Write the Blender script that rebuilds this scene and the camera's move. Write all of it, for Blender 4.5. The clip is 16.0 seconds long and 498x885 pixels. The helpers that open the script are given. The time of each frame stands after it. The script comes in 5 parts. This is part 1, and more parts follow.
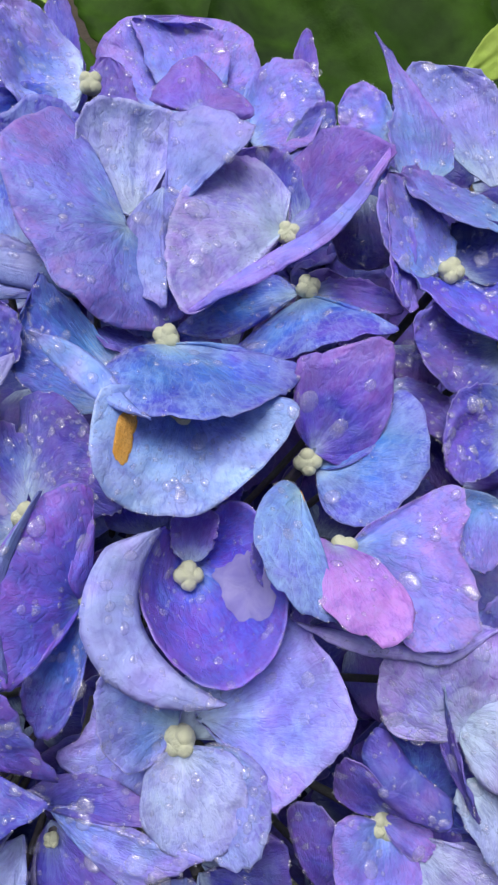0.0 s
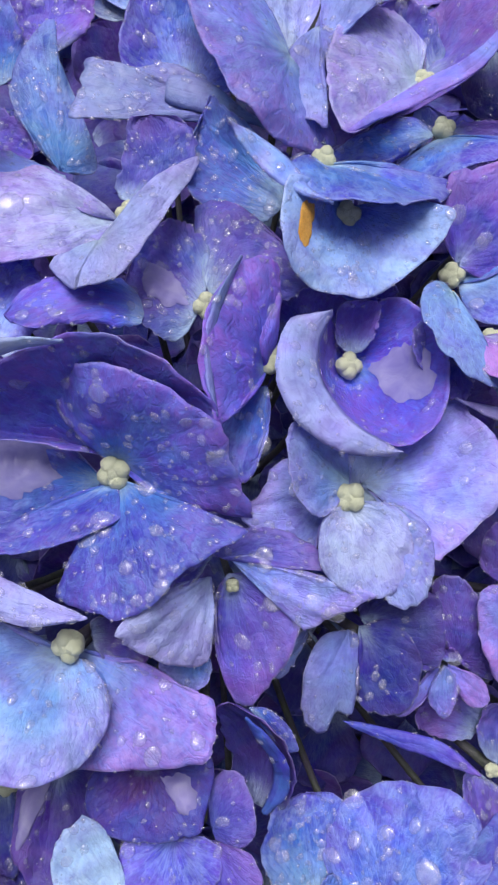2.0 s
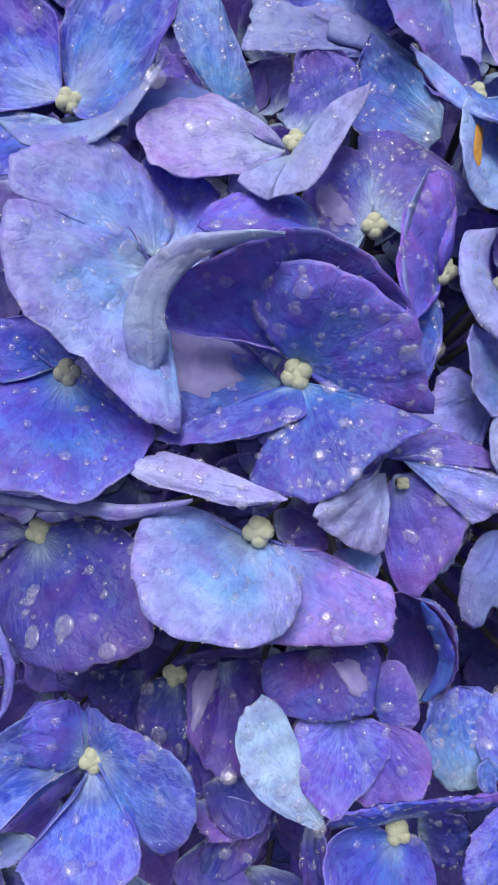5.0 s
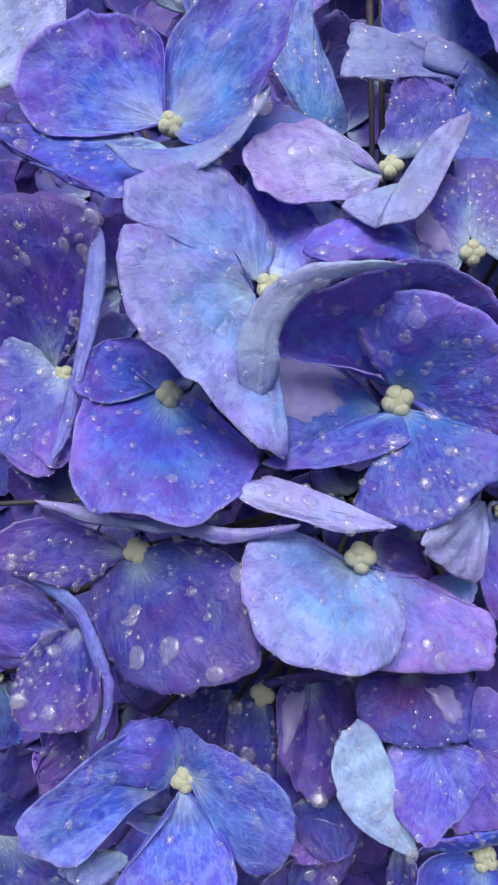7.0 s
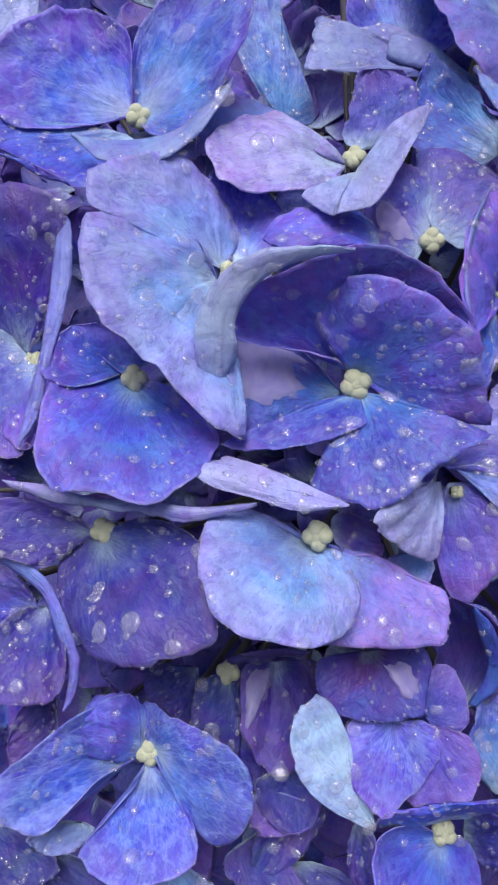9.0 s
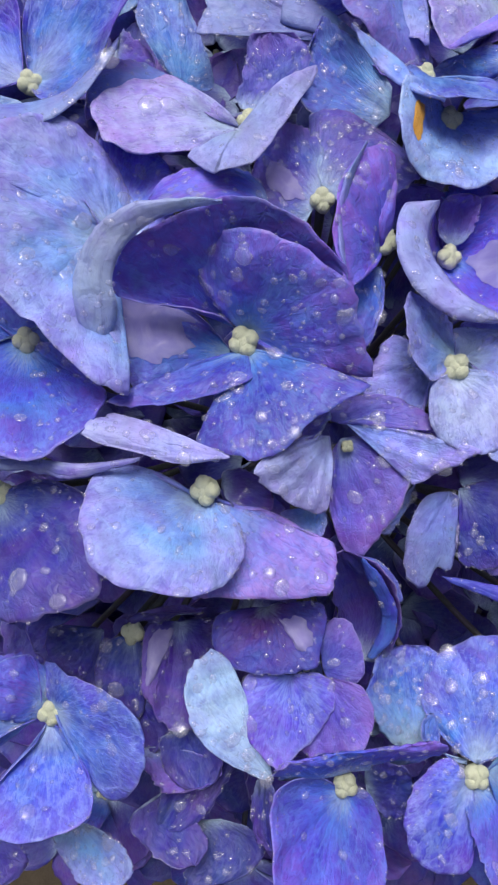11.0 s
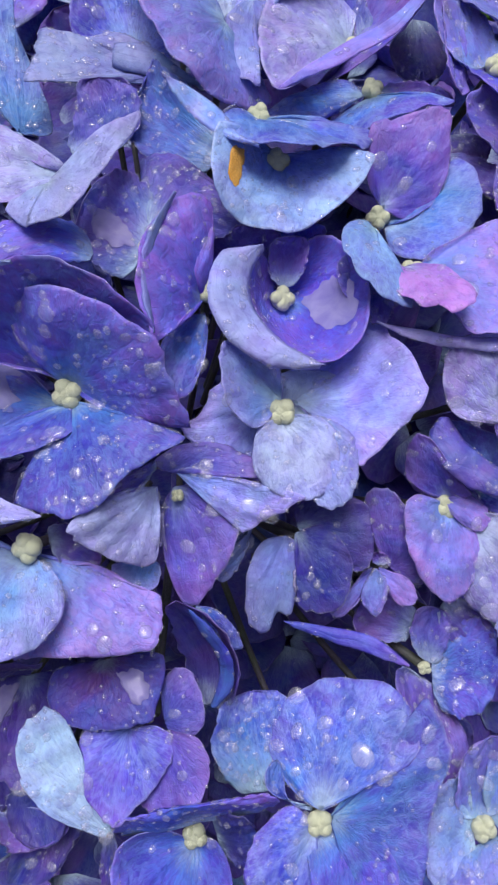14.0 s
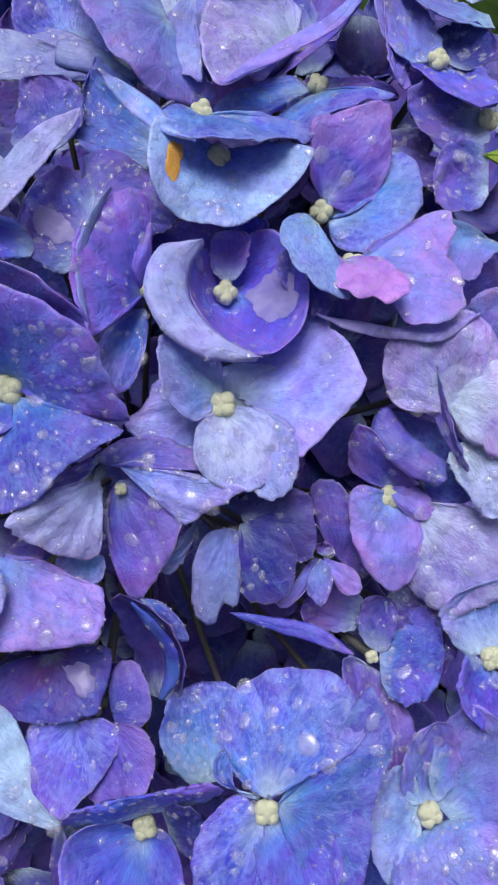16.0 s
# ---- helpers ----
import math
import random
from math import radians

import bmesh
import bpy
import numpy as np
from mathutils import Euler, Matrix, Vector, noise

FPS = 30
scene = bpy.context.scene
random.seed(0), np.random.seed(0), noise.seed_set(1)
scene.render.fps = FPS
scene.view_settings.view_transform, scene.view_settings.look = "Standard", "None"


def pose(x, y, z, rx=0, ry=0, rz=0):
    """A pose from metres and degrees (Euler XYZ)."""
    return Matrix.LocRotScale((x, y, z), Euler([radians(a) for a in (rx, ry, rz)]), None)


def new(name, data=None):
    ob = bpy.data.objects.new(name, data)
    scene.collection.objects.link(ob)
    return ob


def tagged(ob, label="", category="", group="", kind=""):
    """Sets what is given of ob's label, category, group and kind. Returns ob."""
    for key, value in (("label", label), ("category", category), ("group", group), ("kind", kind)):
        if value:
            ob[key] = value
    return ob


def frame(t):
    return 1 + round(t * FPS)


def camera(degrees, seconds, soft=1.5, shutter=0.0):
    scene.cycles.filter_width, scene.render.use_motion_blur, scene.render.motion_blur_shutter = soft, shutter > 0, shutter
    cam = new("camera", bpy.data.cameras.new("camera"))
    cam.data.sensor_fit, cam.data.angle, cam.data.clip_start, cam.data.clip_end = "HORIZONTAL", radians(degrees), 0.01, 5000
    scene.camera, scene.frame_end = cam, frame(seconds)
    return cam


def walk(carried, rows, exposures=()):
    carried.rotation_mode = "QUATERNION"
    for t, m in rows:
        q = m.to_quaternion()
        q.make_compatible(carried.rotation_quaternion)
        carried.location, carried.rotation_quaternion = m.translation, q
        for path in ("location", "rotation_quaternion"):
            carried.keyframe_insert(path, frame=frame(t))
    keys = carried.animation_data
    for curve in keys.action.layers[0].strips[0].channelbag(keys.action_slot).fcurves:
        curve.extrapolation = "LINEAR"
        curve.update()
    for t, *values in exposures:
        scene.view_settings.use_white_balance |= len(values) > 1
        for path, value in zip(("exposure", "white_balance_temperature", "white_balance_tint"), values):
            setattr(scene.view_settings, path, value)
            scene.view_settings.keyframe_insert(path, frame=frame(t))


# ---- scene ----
# Camera: the walk is given in units of its own length, METRES long.
cam = camera(39.5, 16.0, soft=2.3)
METRES, EYE, TILT, LEAN, TURN = 0.11, 1.0, -40.0, 0.0, 0.0
ROWS = [
    (0.0, -0.0000, -0.0000, -0.0000, -0.00, 0.00, 0.00),
    (0.5, -0.0368, -0.0110, -0.0449, 0.25, -0.12, -0.46),
    (1.0, -0.0686, -0.0284, -0.0897, 0.63, -0.49, -0.81),
    (1.5, -0.1058, -0.0335, -0.1367, 0.96, -0.69, -0.83),
    (2.0, -0.1311, -0.0601, -0.1777, 0.97, -0.58, -1.04),
    (2.5, -0.1443, -0.0745, -0.2087, 0.98, -0.52, -1.27),
    (3.0, -0.1576, -0.0981, -0.2489, 1.08, -0.60, -1.38),
    (3.5, -0.1607, -0.1147, -0.2888, 1.13, -0.49, -1.46),
    (4.0, -0.1883, -0.1067, -0.2862, 0.86, -0.37, -1.62),
    (4.5, -0.2478, -0.0991, -0.2666, 0.82, -0.31, -1.83),
    (5.0, -0.2842, -0.1047, -0.2709, 1.06, -0.31, -1.87),
    (7.5, -0.3740, -0.1114, -0.2542, 1.90, -0.02, -3.21),
    (8.0, -0.3543, -0.1173, -0.2597, 2.15, -0.10, -3.22),
    (10.5, -0.2678, -0.1303, -0.2937, 2.06, -0.01, -2.25),
    (11.0, -0.2255, -0.1298, -0.3057, 1.87, -0.09, -1.82),
    (11.5, -0.2024, -0.1323, -0.2942, 1.78, -0.02, -1.50),
    (12.0, -0.1769, -0.1282, -0.2742, 1.75, 0.16, -1.11),
    (12.5, -0.1438, -0.1257, -0.2633, 1.63, 0.26, -0.72),
    (13.0, -0.1221, -0.1230, -0.2594, 1.38, 0.33, -0.38),
    (13.5, -0.0927, -0.1259, -0.2582, 1.05, 0.36, 0.01),
    (14.0, -0.0747, -0.1205, -0.2603, 0.90, 0.24, 0.30),
    (14.5, -0.0544, -0.1201, -0.2645, 0.77, 0.27, 0.54),
    (15.0, -0.0561, -0.1229, -0.2629, 0.67, 0.26, 0.75),
    (15.5, -0.0482, -0.1225, -0.2650, 0.61, 0.25, 0.94),
    (16.0, -0.0256, -0.1252, -0.2678, 0.36, 0.22, 1.14),
]
FACE = pose(0, 0, EYE, TILT, LEAN, TURN)
walk(cam, [(t, FACE @ pose(METRES * x, METRES * y, METRES * z, 90 + pitch, roll, yaw)) for t, x, y, z, yaw, pitch, roll in ROWS],
     exposures=[(0.0, 0.52, 6500, 10), (16.0, 0.52, 6500, 10)])

# ---------------------------------------------------------------- light: an overcast sky
world = bpy.data.worlds.new("overcast_sky")
scene.world = world
world.use_nodes = True
wn, wl = world.node_tree.nodes, world.node_tree.links
sky = wn.new("ShaderNodeTexSky")
sky.sky_type, sky.sun_disc = "NISHITA", False
sky.sun_elevation, sky.sun_rotation = radians(81), radians(200)
sky.air_density, sky.dust_density, sky.ozone_density = 0.5, 6.0, 1.0
wl.new(sky.outputs["Color"], wn["Background"].inputs["Color"])
wn["Background"].inputs["Strength"].default_value = 0.08
sun = new("sun", bpy.data.lights.new("sun", "SUN"))
sun.data.energy, sun.data.angle, sun.data.color = 1.8, radians(32), (1.0, 0.98, 0.96)
# high overhead, a little behind the camera
sun.matrix_world = Matrix.Rotation(radians(-20), 4, "Z") @ Matrix.Rotation(radians(14), 4, "X")


# ---------------------------------------------------------------- materials
def nodes_of(name):
    m = bpy.data.materials.new(name)
    m.use_nodes = True
    t = m.node_tree
    return m, t.nodes, t.links, t.nodes["Principled BSDF"]


def math_node(n, l, op, a, b=None, clamp=False):
    k = n.new("ShaderNodeMath")
    k.operation, k.use_clamp = op, clamp
    for i, v in enumerate((a, b)):
        if v is None:
            continue
        if isinstance(v, (int, float)):
            k.inputs[i].default_value = v
        else:
            l.new(v, k.inputs[i])
    return k.outputs[0]


def mix_colour(n, l, fac, a, b, blend="MIX"):
    k = n.new("ShaderNodeMix")
    k.data_type, k.blend_type = "RGBA", blend
    for i, v in ((0, fac), (6, a), (7, b)):
        if isinstance(v, (int, float)):
            k.inputs[i].default_value = v
        elif isinstance(v, tuple):
            k.inputs[i].default_value = (*v, 1)
        else:
            l.new(v, k.inputs[i])
    return k.outputs[2]


def noise_tex(n, l, vec, scale, detail=3.0, rough=0.55, distort=0.0):
    k = n.new("ShaderNodeTexNoise")
    k.inputs["Scale"].default_value, k.inputs["Detail"].default_value = scale, detail
    k.inputs["Roughness"].default_value, k.inputs["Distortion"].default_value = rough, distort
    l.new(vec, k.inputs["Vector"])
    return k


def remap(n, l, v, lo, hi, a=0.0, b=1.0):
    k = n.new("ShaderNodeMapRange")
    l.new(v, k.inputs[0])
    for i, x in enumerate((lo, hi, a, b)):
        k.inputs[i + 1].default_value = x
    return k.outputs[0]


def petal_material(name, main, edge, claw, mottle, claw_reach=0.42, blotch=0.28):
    """A wet sepal: pale claw, radiating veins, mottled blade, tinted margin with an edge light painted on its brink."""
    m, n, l, bsdf = nodes_of(name)
    flat = n.new("ShaderNodeUVMap")
    flat.uv_map = "UVMap"
    uv = flat.outputs[0]
    ob = n.new("ShaderNodeTexCoord").outputs["Object"]
    info = n.new("ShaderNodeObjectInfo")
    sep = n.new("ShaderNodeSeparateXYZ")
    l.new(uv, sep.inputs[0])
    u, v = sep.outputs[0], sep.outputs[1]
    rays = n.new("ShaderNodeUVMap")
    rays.uv_map = "Fan"
    sep2 = n.new("ShaderNodeSeparateXYZ")
    l.new(rays.outputs[0], sep2.inputs[0])
    ray = sep2.outputs[1]
    shift = n.new("ShaderNodeVectorMath")
    shift.operation = "ADD"
    l.new(ob, shift.inputs[0])
    l.new(info.outputs["Location"], shift.inputs[1])
    obs = shift.outputs[0]
    big = noise_tex(n, l, obs, 75.0, 2.0, 0.5, 0.8).outputs["Fac"]
    away = n.new("ShaderNodeVectorMath")
    away.operation = "ADD"
    away.inputs[1].default_value = (3.1, 1.7, 5.3)
    l.new(obs, away.inputs[0])
    other = noise_tex(n, l, away.outputs[0], 110.0, 2.0, 0.5, 0.8).outputs["Fac"]
    mid = noise_tex(n, l, obs, 380.0, 4.0, 0.6, 0.6).outputs["Fac"]
    fine = noise_tex(n, l, obs, 2200.0, 3.0, 0.6).outputs["Fac"]
    # veins fan out from the claw
    fan = n.new("ShaderNodeCombineXYZ")
    l.new(math_node(n, l, "MULTIPLY", ray, 9.0), fan.inputs[0])
    l.new(math_node(n, l, "MULTIPLY", u, 1.6), fan.inputs[1])
    l.new(math_node(n, l, "MULTIPLY", info.outputs["Random"], 20.0), fan.inputs[2])
    vein = noise_tex(n, l, fan.outputs[0], 2.0, 3.0, 0.6, 0.3).outputs["Fac"]
    fan2 = n.new("ShaderNodeCombineXYZ")
    l.new(math_node(n, l, "MULTIPLY", ray, 11.0), fan2.inputs[0])
    l.new(math_node(n, l, "MULTIPLY", u, 5.0), fan2.inputs[1])
    l.new(math_node(n, l, "MULTIPLY", info.outputs["Random"], 31.0), fan2.inputs[2])
    vein2 = noise_tex(n, l, fan2.outputs[0], 1.6, 2.0, 0.5, 1.2).outputs["Fac"]
    fan3 = n.new("ShaderNodeCombineXYZ")
    l.new(math_node(n, l, "MULTIPLY", ray, 34.0), fan3.inputs[0])
    l.new(math_node(n, l, "MULTIPLY", u, 7.0), fan3.inputs[1])
    l.new(math_node(n, l, "MULTIPLY", info.outputs["Random"], 47.0), fan3.inputs[2])
    vein3 = noise_tex(n, l, fan3.outputs[0], 1.3, 3.0, 0.6, 1.6).outputs["Fac"]
    side = math_node(n, l, "MULTIPLY", math_node(n, l, "ABSOLUTE", math_node(n, l, "SUBTRACT", v, 0.5)), 2.0)
    col = mix_colour(n, l, remap(n, l, big, 0.36, 0.62), main, mottle)
    col = mix_colour(n, l, remap(n, l, other, 0.48, 0.70, 0.0, 0.85), col, edge)
    col = mix_colour(n, l, remap(n, l, math_node(n, l, "ADD", math_node(n, l, "MULTIPLY", side, 0.5), math_node(n, l, "MULTIPLY", u, 0.5)), 0.40, 1.0, 0.0, 0.8), col, edge)
    col = mix_colour(n, l, remap(n, l, mid, 0.46, 0.72, 0.0, blotch), col, claw)
    reach = math_node(n, l, "ADD", u, math_node(n, l, "MULTIPLY", math_node(n, l, "SUBTRACT", vein, 0.5), 0.5))
    col = mix_colour(n, l, remap(n, l, reach, 0.02, claw_reach, 0.95, 0.0), col, claw)
    eye = math_node(n, l, "ADD", u, math_node(n, l, "MULTIPLY", math_node(n, l, "SUBTRACT", vein3, 0.5), 0.55))
    col = mix_colour(n, l, remap(n, l, eye, 0.0, 0.24, 0.85, 0.0), col, (0.56, 0.68, 0.82))
    col = mix_colour(n, l, remap(n, l, vein2, 0.50, 0.75, 0.0, 0.14), col, claw)
    col = mix_colour(n, l, remap(n, l, vein3, 0.50, 0.72, 0.0, 0.20), col, claw)
    col = mix_colour(n, l, remap(n, l, vein3, 0.30, 0.47, 0.28, 0.0), col, (0.10, 0.06, 0.34))
    col = mix_colour(n, l, remap(n, l, fine, 0.35, 0.7, 0.93, 1.03), (0, 0, 0), col, "MIX")
    speck = noise_tex(n, l, obs, 1000.0, 2.0, 0.6, 0.5).outputs["Fac"]
    col = mix_colour(n, l, remap(n, l, speck, 0.55, 0.72, 0.0, 0.13), col, claw)
    dusk = noise_tex(n, l, away.outputs[0], 520.0, 4.0, 0.65, 0.8).outputs["Fac"]
    col = mix_colour(n, l, remap(n, l, dusk, 0.45, 0.66, 0.0, 0.32), col, (0.09, 0.05, 0.36))
    # a net of fine veins between the rays
    mesh = n.new("ShaderNodeCombineXYZ")
    l.new(math_node(n, l, "ADD", math_node(n, l, "MULTIPLY", ray, 11.0), math_node(n, l, "MULTIPLY", vein2, 1.6)), mesh.inputs[0])
    l.new(math_node(n, l, "ADD", math_node(n, l, "MULTIPLY", u, 5.0), math_node(n, l, "MULTIPLY", mid, 1.4)), mesh.inputs[1])
    l.new(math_node(n, l, "MULTIPLY", info.outputs["Random"], 53.0), mesh.inputs[2])
    cell = n.new("ShaderNodeTexVoronoi")
    cell.feature = "DISTANCE_TO_EDGE"
    cell.inputs["Scale"].default_value = 1.0
    l.new(mesh.outputs[0], cell.inputs["Vector"])
    net = remap(n, l, cell.outputs["Distance"], 0.0, 0.16, 1.0, 0.0)
    col = mix_colour(n, l, math_node(n, l, "MULTIPLY", net, 0.20), col, claw)
    # thin pale line in the colour, for light caught on the petal's edge
    brink = math_node(n, l, "MAXIMUM", side, u)
    rim = math_node(n, l, "MULTIPLY", remap(n, l, brink, 0.975, 1.0, 0.0, 0.30), remap(n, l, big, 0.42, 0.58))
    col = mix_colour(n, l, rim, col, (0.56, 0.54, 0.80))
    hsv = n.new("ShaderNodeHueSaturation")
    flush = n.new("ShaderNodeVectorMath")
    flush.operation = "ADD"
    flush.inputs[1].default_value = (7.7, 2.9, 1.3)
    l.new(obs, flush.inputs[0])
    drift = noise_tex(n, l, flush.outputs[0], 130.0, 3.0, 0.55, 1.2)
    parts = n.new("ShaderNodeSeparateColor")
    l.new(drift.outputs["Color"], parts.inputs[0])
    hue = math_node(n, l, "ADD", remap(n, l, info.outputs["Random"], 0.0, 1.0, -0.012, 0.012), remap(n, l, parts.outputs[0], 0.3, 0.7, 0.476, 0.508))
    l.new(hue, hsv.inputs["Hue"])
    shade = math_node(n, l, "MULTIPLY", remap(n, l, info.outputs["Random"], 0.0, 1.0, 0.87, 1.12), remap(n, l, parts.outputs[1], 0.3, 0.7, 0.80, 1.22))
    l.new(shade, hsv.inputs["Value"])
    hsv.inputs["Saturation"].default_value = 1.20
    l.new(col, hsv.inputs["Color"])
    col = hsv.outputs[0]
    l.new(col, bsdf.inputs["Base Color"])
    l.new(remap(n, l, mid, 0.3, 0.7, 0.34, 0.55), bsdf.inputs["Roughness"])
    bsdf.inputs["Specular IOR Level"].default_value = 0.30
    bump = n.new("ShaderNodeBump")
    bump.inputs["Strength"].default_value, bump.inputs["Distance"].default_value = 0.9, 0.00036
    h = math_node(n, l, "ADD", math_node(n, l, "MULTIPLY", vein3, 0.13), math_node(n, l, "MULTIPLY", fine, 0.04))
    h = math_node(n, l, "ADD", h, math_node(n, l, "MULTIPLY", mid, 0.85))
    h = math_node(n, l, "SUBTRACT", h, math_node(n, l, "MULTIPLY", net, 0.12))
    h = math_node(n, l, "ADD", h, math_node(n, l, "MULTIPLY", dusk, 0.22))
    l.new(h, bump.inputs["Height"])
    l.new(bump.outputs[0], bsdf.inputs["Normal"])
    thin = n.new("ShaderNodeBsdfTranslucent")
    l.new(col, thin.inputs["Color"])
    mix = n.new("ShaderNodeMixShader")
    mix.inputs[0].default_value = 0.09
    l.new(bsdf.outputs[0], mix.inputs[1])
    l.new(thin.outputs[0], mix.inputs[2])
    l.new(mix.outputs[0], n["Material Output"].inputs["Surface"])
    return m


PALE_CLAW = (0.44, 0.55, 0.87)
BLUE_CLAW = (0.20, 0.31, 0.80)
TONES = {
    "b": petal_material("blue_violet_petal", (0.13, 0.15, 0.62), (0.22, 0.16, 0.57), PALE_CLAW, (0.17, 0.26, 0.76), claw_reach=0.55),
    "v": petal_material("violet_petal", (0.16, 0.125, 0.50), (0.26, 0.19, 0.55), BLUE_CLAW, (0.14, 0.16, 0.57)),
    "V": petal_material("bright_violet_petal", (0.24, 0.19, 0.62), (0.32, 0.21, 0.58), BLUE_CLAW, (0.21, 0.20, 0.66)),
    "B": petal_material("mid_blue_petal", (0.13, 0.17, 0.58), (0.19, 0.17, 0.55), PALE_CLAW, (0.15, 0.22, 0.66), claw_reach=0.34),
    "s": petal_material("silvery_lilac_petal", (0.40, 0.42, 0.76), (0.46, 0.45, 0.76), (0.44, 0.50, 0.78), (0.36, 0.40, 0.74)),
    "l": petal_material("light_blue_petal", (0.34, 0.37, 0.82), (0.42, 0.35, 0.76), PALE_CLAW, (0.27, 0.37, 0.84)),
    "L": petal_material("sky_blue_petal", (0.25, 0.34, 0.80), (0.28, 0.27, 0.74), (0.46, 0.62, 0.86), (0.36, 0.50, 0.86)),
    "o": petal_material("pale_rimmed_blue_petal", (0.33, 0.41, 0.86), (0.49, 0.58, 0.90), (0.18, 0.23, 0.74), (0.39, 0.48, 0.88)),
    "k": petal_material("lilac_petal", (0.34, 0.27, 0.68), (0.43, 0.29, 0.66), (0.24, 0.34, 0.80), (0.28, 0.30, 0.76)),
    "p": petal_material("purple_petal", (0.22, 0.165, 0.48), (0.28, 0.19, 0.49), (0.27, 0.29, 0.68), (0.18, 0.15, 0.56)),
    # purple darkened in the colour itself, for petals that lie in shade
    "d": petal_material("shade_dark_purple_petal", (0.095, 0.075, 0.26), (0.145, 0.105, 0.29), (0.17, 0.18, 0.42), (0.075, 0.07, 0.29)),
    "g": petal_material("grey_lilac_petal", (0.29, 0.30, 0.63), (0.37, 0.36, 0.68), (0.30, 0.36, 0.70), (0.26, 0.30, 0.66)),
    "w": petal_material("pale_petal", (0.50, 0.54, 0.86), (0.40, 0.40, 0.80), (0.60, 0.68, 0.88), (0.42, 0.48, 0.86)),
    "W": petal_material("white_blue_petal", (0.44, 0.58, 0.84), (0.40, 0.50, 0.82), (0.56, 0.70, 0.84), (0.48, 0.64, 0.86), blotch=0.2),
    "q": petal_material("pale_lilac_petal", (0.46, 0.43, 0.78), (0.42, 0.31, 0.68), (0.56, 0.66, 0.86), (0.38, 0.34, 0.74), claw_reach=0.55),
    "P": petal_material("pink_lilac_petal", (0.46, 0.26, 0.62), (0.48, 0.29, 0.66), (0.40, 0.36, 0.72), (0.38, 0.28, 0.70)),
    "r": petal_material("wine_flushed_petal", (0.19, 0.15, 0.46), (0.20, 0.18, 0.54), (0.13, 0.05, 0.18), (0.16, 0.09, 0.32), claw_reach=0.7),
}

def mottled_material(name, a, b, scale, rough=0.6, bump_depth=0.0003, spec=0.4, thin=0.0):
    m, n, l, bsdf = nodes_of(name)
    ob = n.new("ShaderNodeTexCoord").outputs["Object"]
    big = noise_tex(n, l, ob, scale, 4.0, 0.6, 0.5).outputs["Fac"]
    fine = noise_tex(n, l, ob, scale * 7, 3.0, 0.6).outputs["Fac"]
    col = mix_colour(n, l, remap(n, l, big, 0.35, 0.68), a, b)
    col = mix_colour(n, l, remap(n, l, fine, 0.3, 0.7, 0.75, 1.0), (0, 0, 0), col)
    l.new(col, bsdf.inputs["Base Color"])
    bsdf.inputs["Roughness"].default_value = rough
    bsdf.inputs["Specular IOR Level"].default_value = spec
    bump = n.new("ShaderNodeBump")
    bump.inputs["Strength"].default_value, bump.inputs["Distance"].default_value = 0.6, bump_depth
    l.new(fine, bump.inputs["Height"])
    l.new(bump.outputs[0], bsdf.inputs["Normal"])
    if thin:
        k = n.new("ShaderNodeBsdfTranslucent")
        l.new(col, k.inputs["Color"])
        mix = n.new("ShaderNodeMixShader")
        mix.inputs[0].default_value = thin
        l.new(bsdf.outputs[0], mix.inputs[1])
        l.new(k.outputs[0], mix.inputs[2])
        l.new(mix.outputs[0], n["Material Output"].inputs["Surface"])
    return m


BUD = mottled_material("pale_green_bud", (0.70, 0.76, 0.50), (0.84, 0.87, 0.68), 700.0, 0.45, 0.0003)
STALK = mottled_material("purple_green_stalk", (0.06, 0.05, 0.08), (0.06, 0.075, 0.05), 300.0, 0.6)
STEM = mottled_material("woody_green_stem", (0.10, 0.14, 0.04), (0.13, 0.11, 0.05), 120.0, 0.7)
LEAF = mottled_material("green_leaf", (0.012, 0.04, 0.003), (0.05, 0.13, 0.008), 45.0, 0.65, 0.0006, 0.15, 0.3)
LEAF_YOUNG = mottled_material("yellow_green_leaf", (0.30, 0.48, 0.06), (0.40, 0.55, 0.10), 60.0, 0.45, 0.0005, 0.4, 0.25)
SOIL = mottled_material("dark_soil", (0.035, 0.026, 0.018), (0.07, 0.055, 0.035), 9.0, 0.95, 0.01)
POLLEN = mottled_material("ochre_stain", (0.70, 0.34, 0.05), (0.80, 0.46, 0.12), 700.0, 0.7)

# water film: its pale lilac base colour stands in for the reflected sky
FILM, fn, fk, fb = nodes_of("sky_tinted_film")
fb.inputs["Base Color"].default_value = (0.36, 0.33, 0.66, 1)
fb.inputs["Roughness"].default_value = 0.12
fb.inputs["IOR"].default_value = 1.33
fb.inputs["Alpha"].default_value = 0.62
fo = fn.new("ShaderNodeTexCoord").outputs["Object"]
fw = noise_tex(fn, fk, fo, 420.0, 3.0, 0.55, 0.5).outputs["Fac"]
ff = fn.new("ShaderNodeBump")
ff.inputs["Strength"].default_value, ff.inputs["Distance"].default_value = 0.5, 0.0006
fk.new(fw, ff.inputs["Height"])
fk.new(ff.outputs[0], fb.inputs["Normal"])
fk.new(mix_colour(fn, fk, remap(fn, fk, fw, 0.35, 0.65), (0.30, 0.27, 0.62), (0.42, 0.40, 0.70)), fb.inputs["Base Color"])

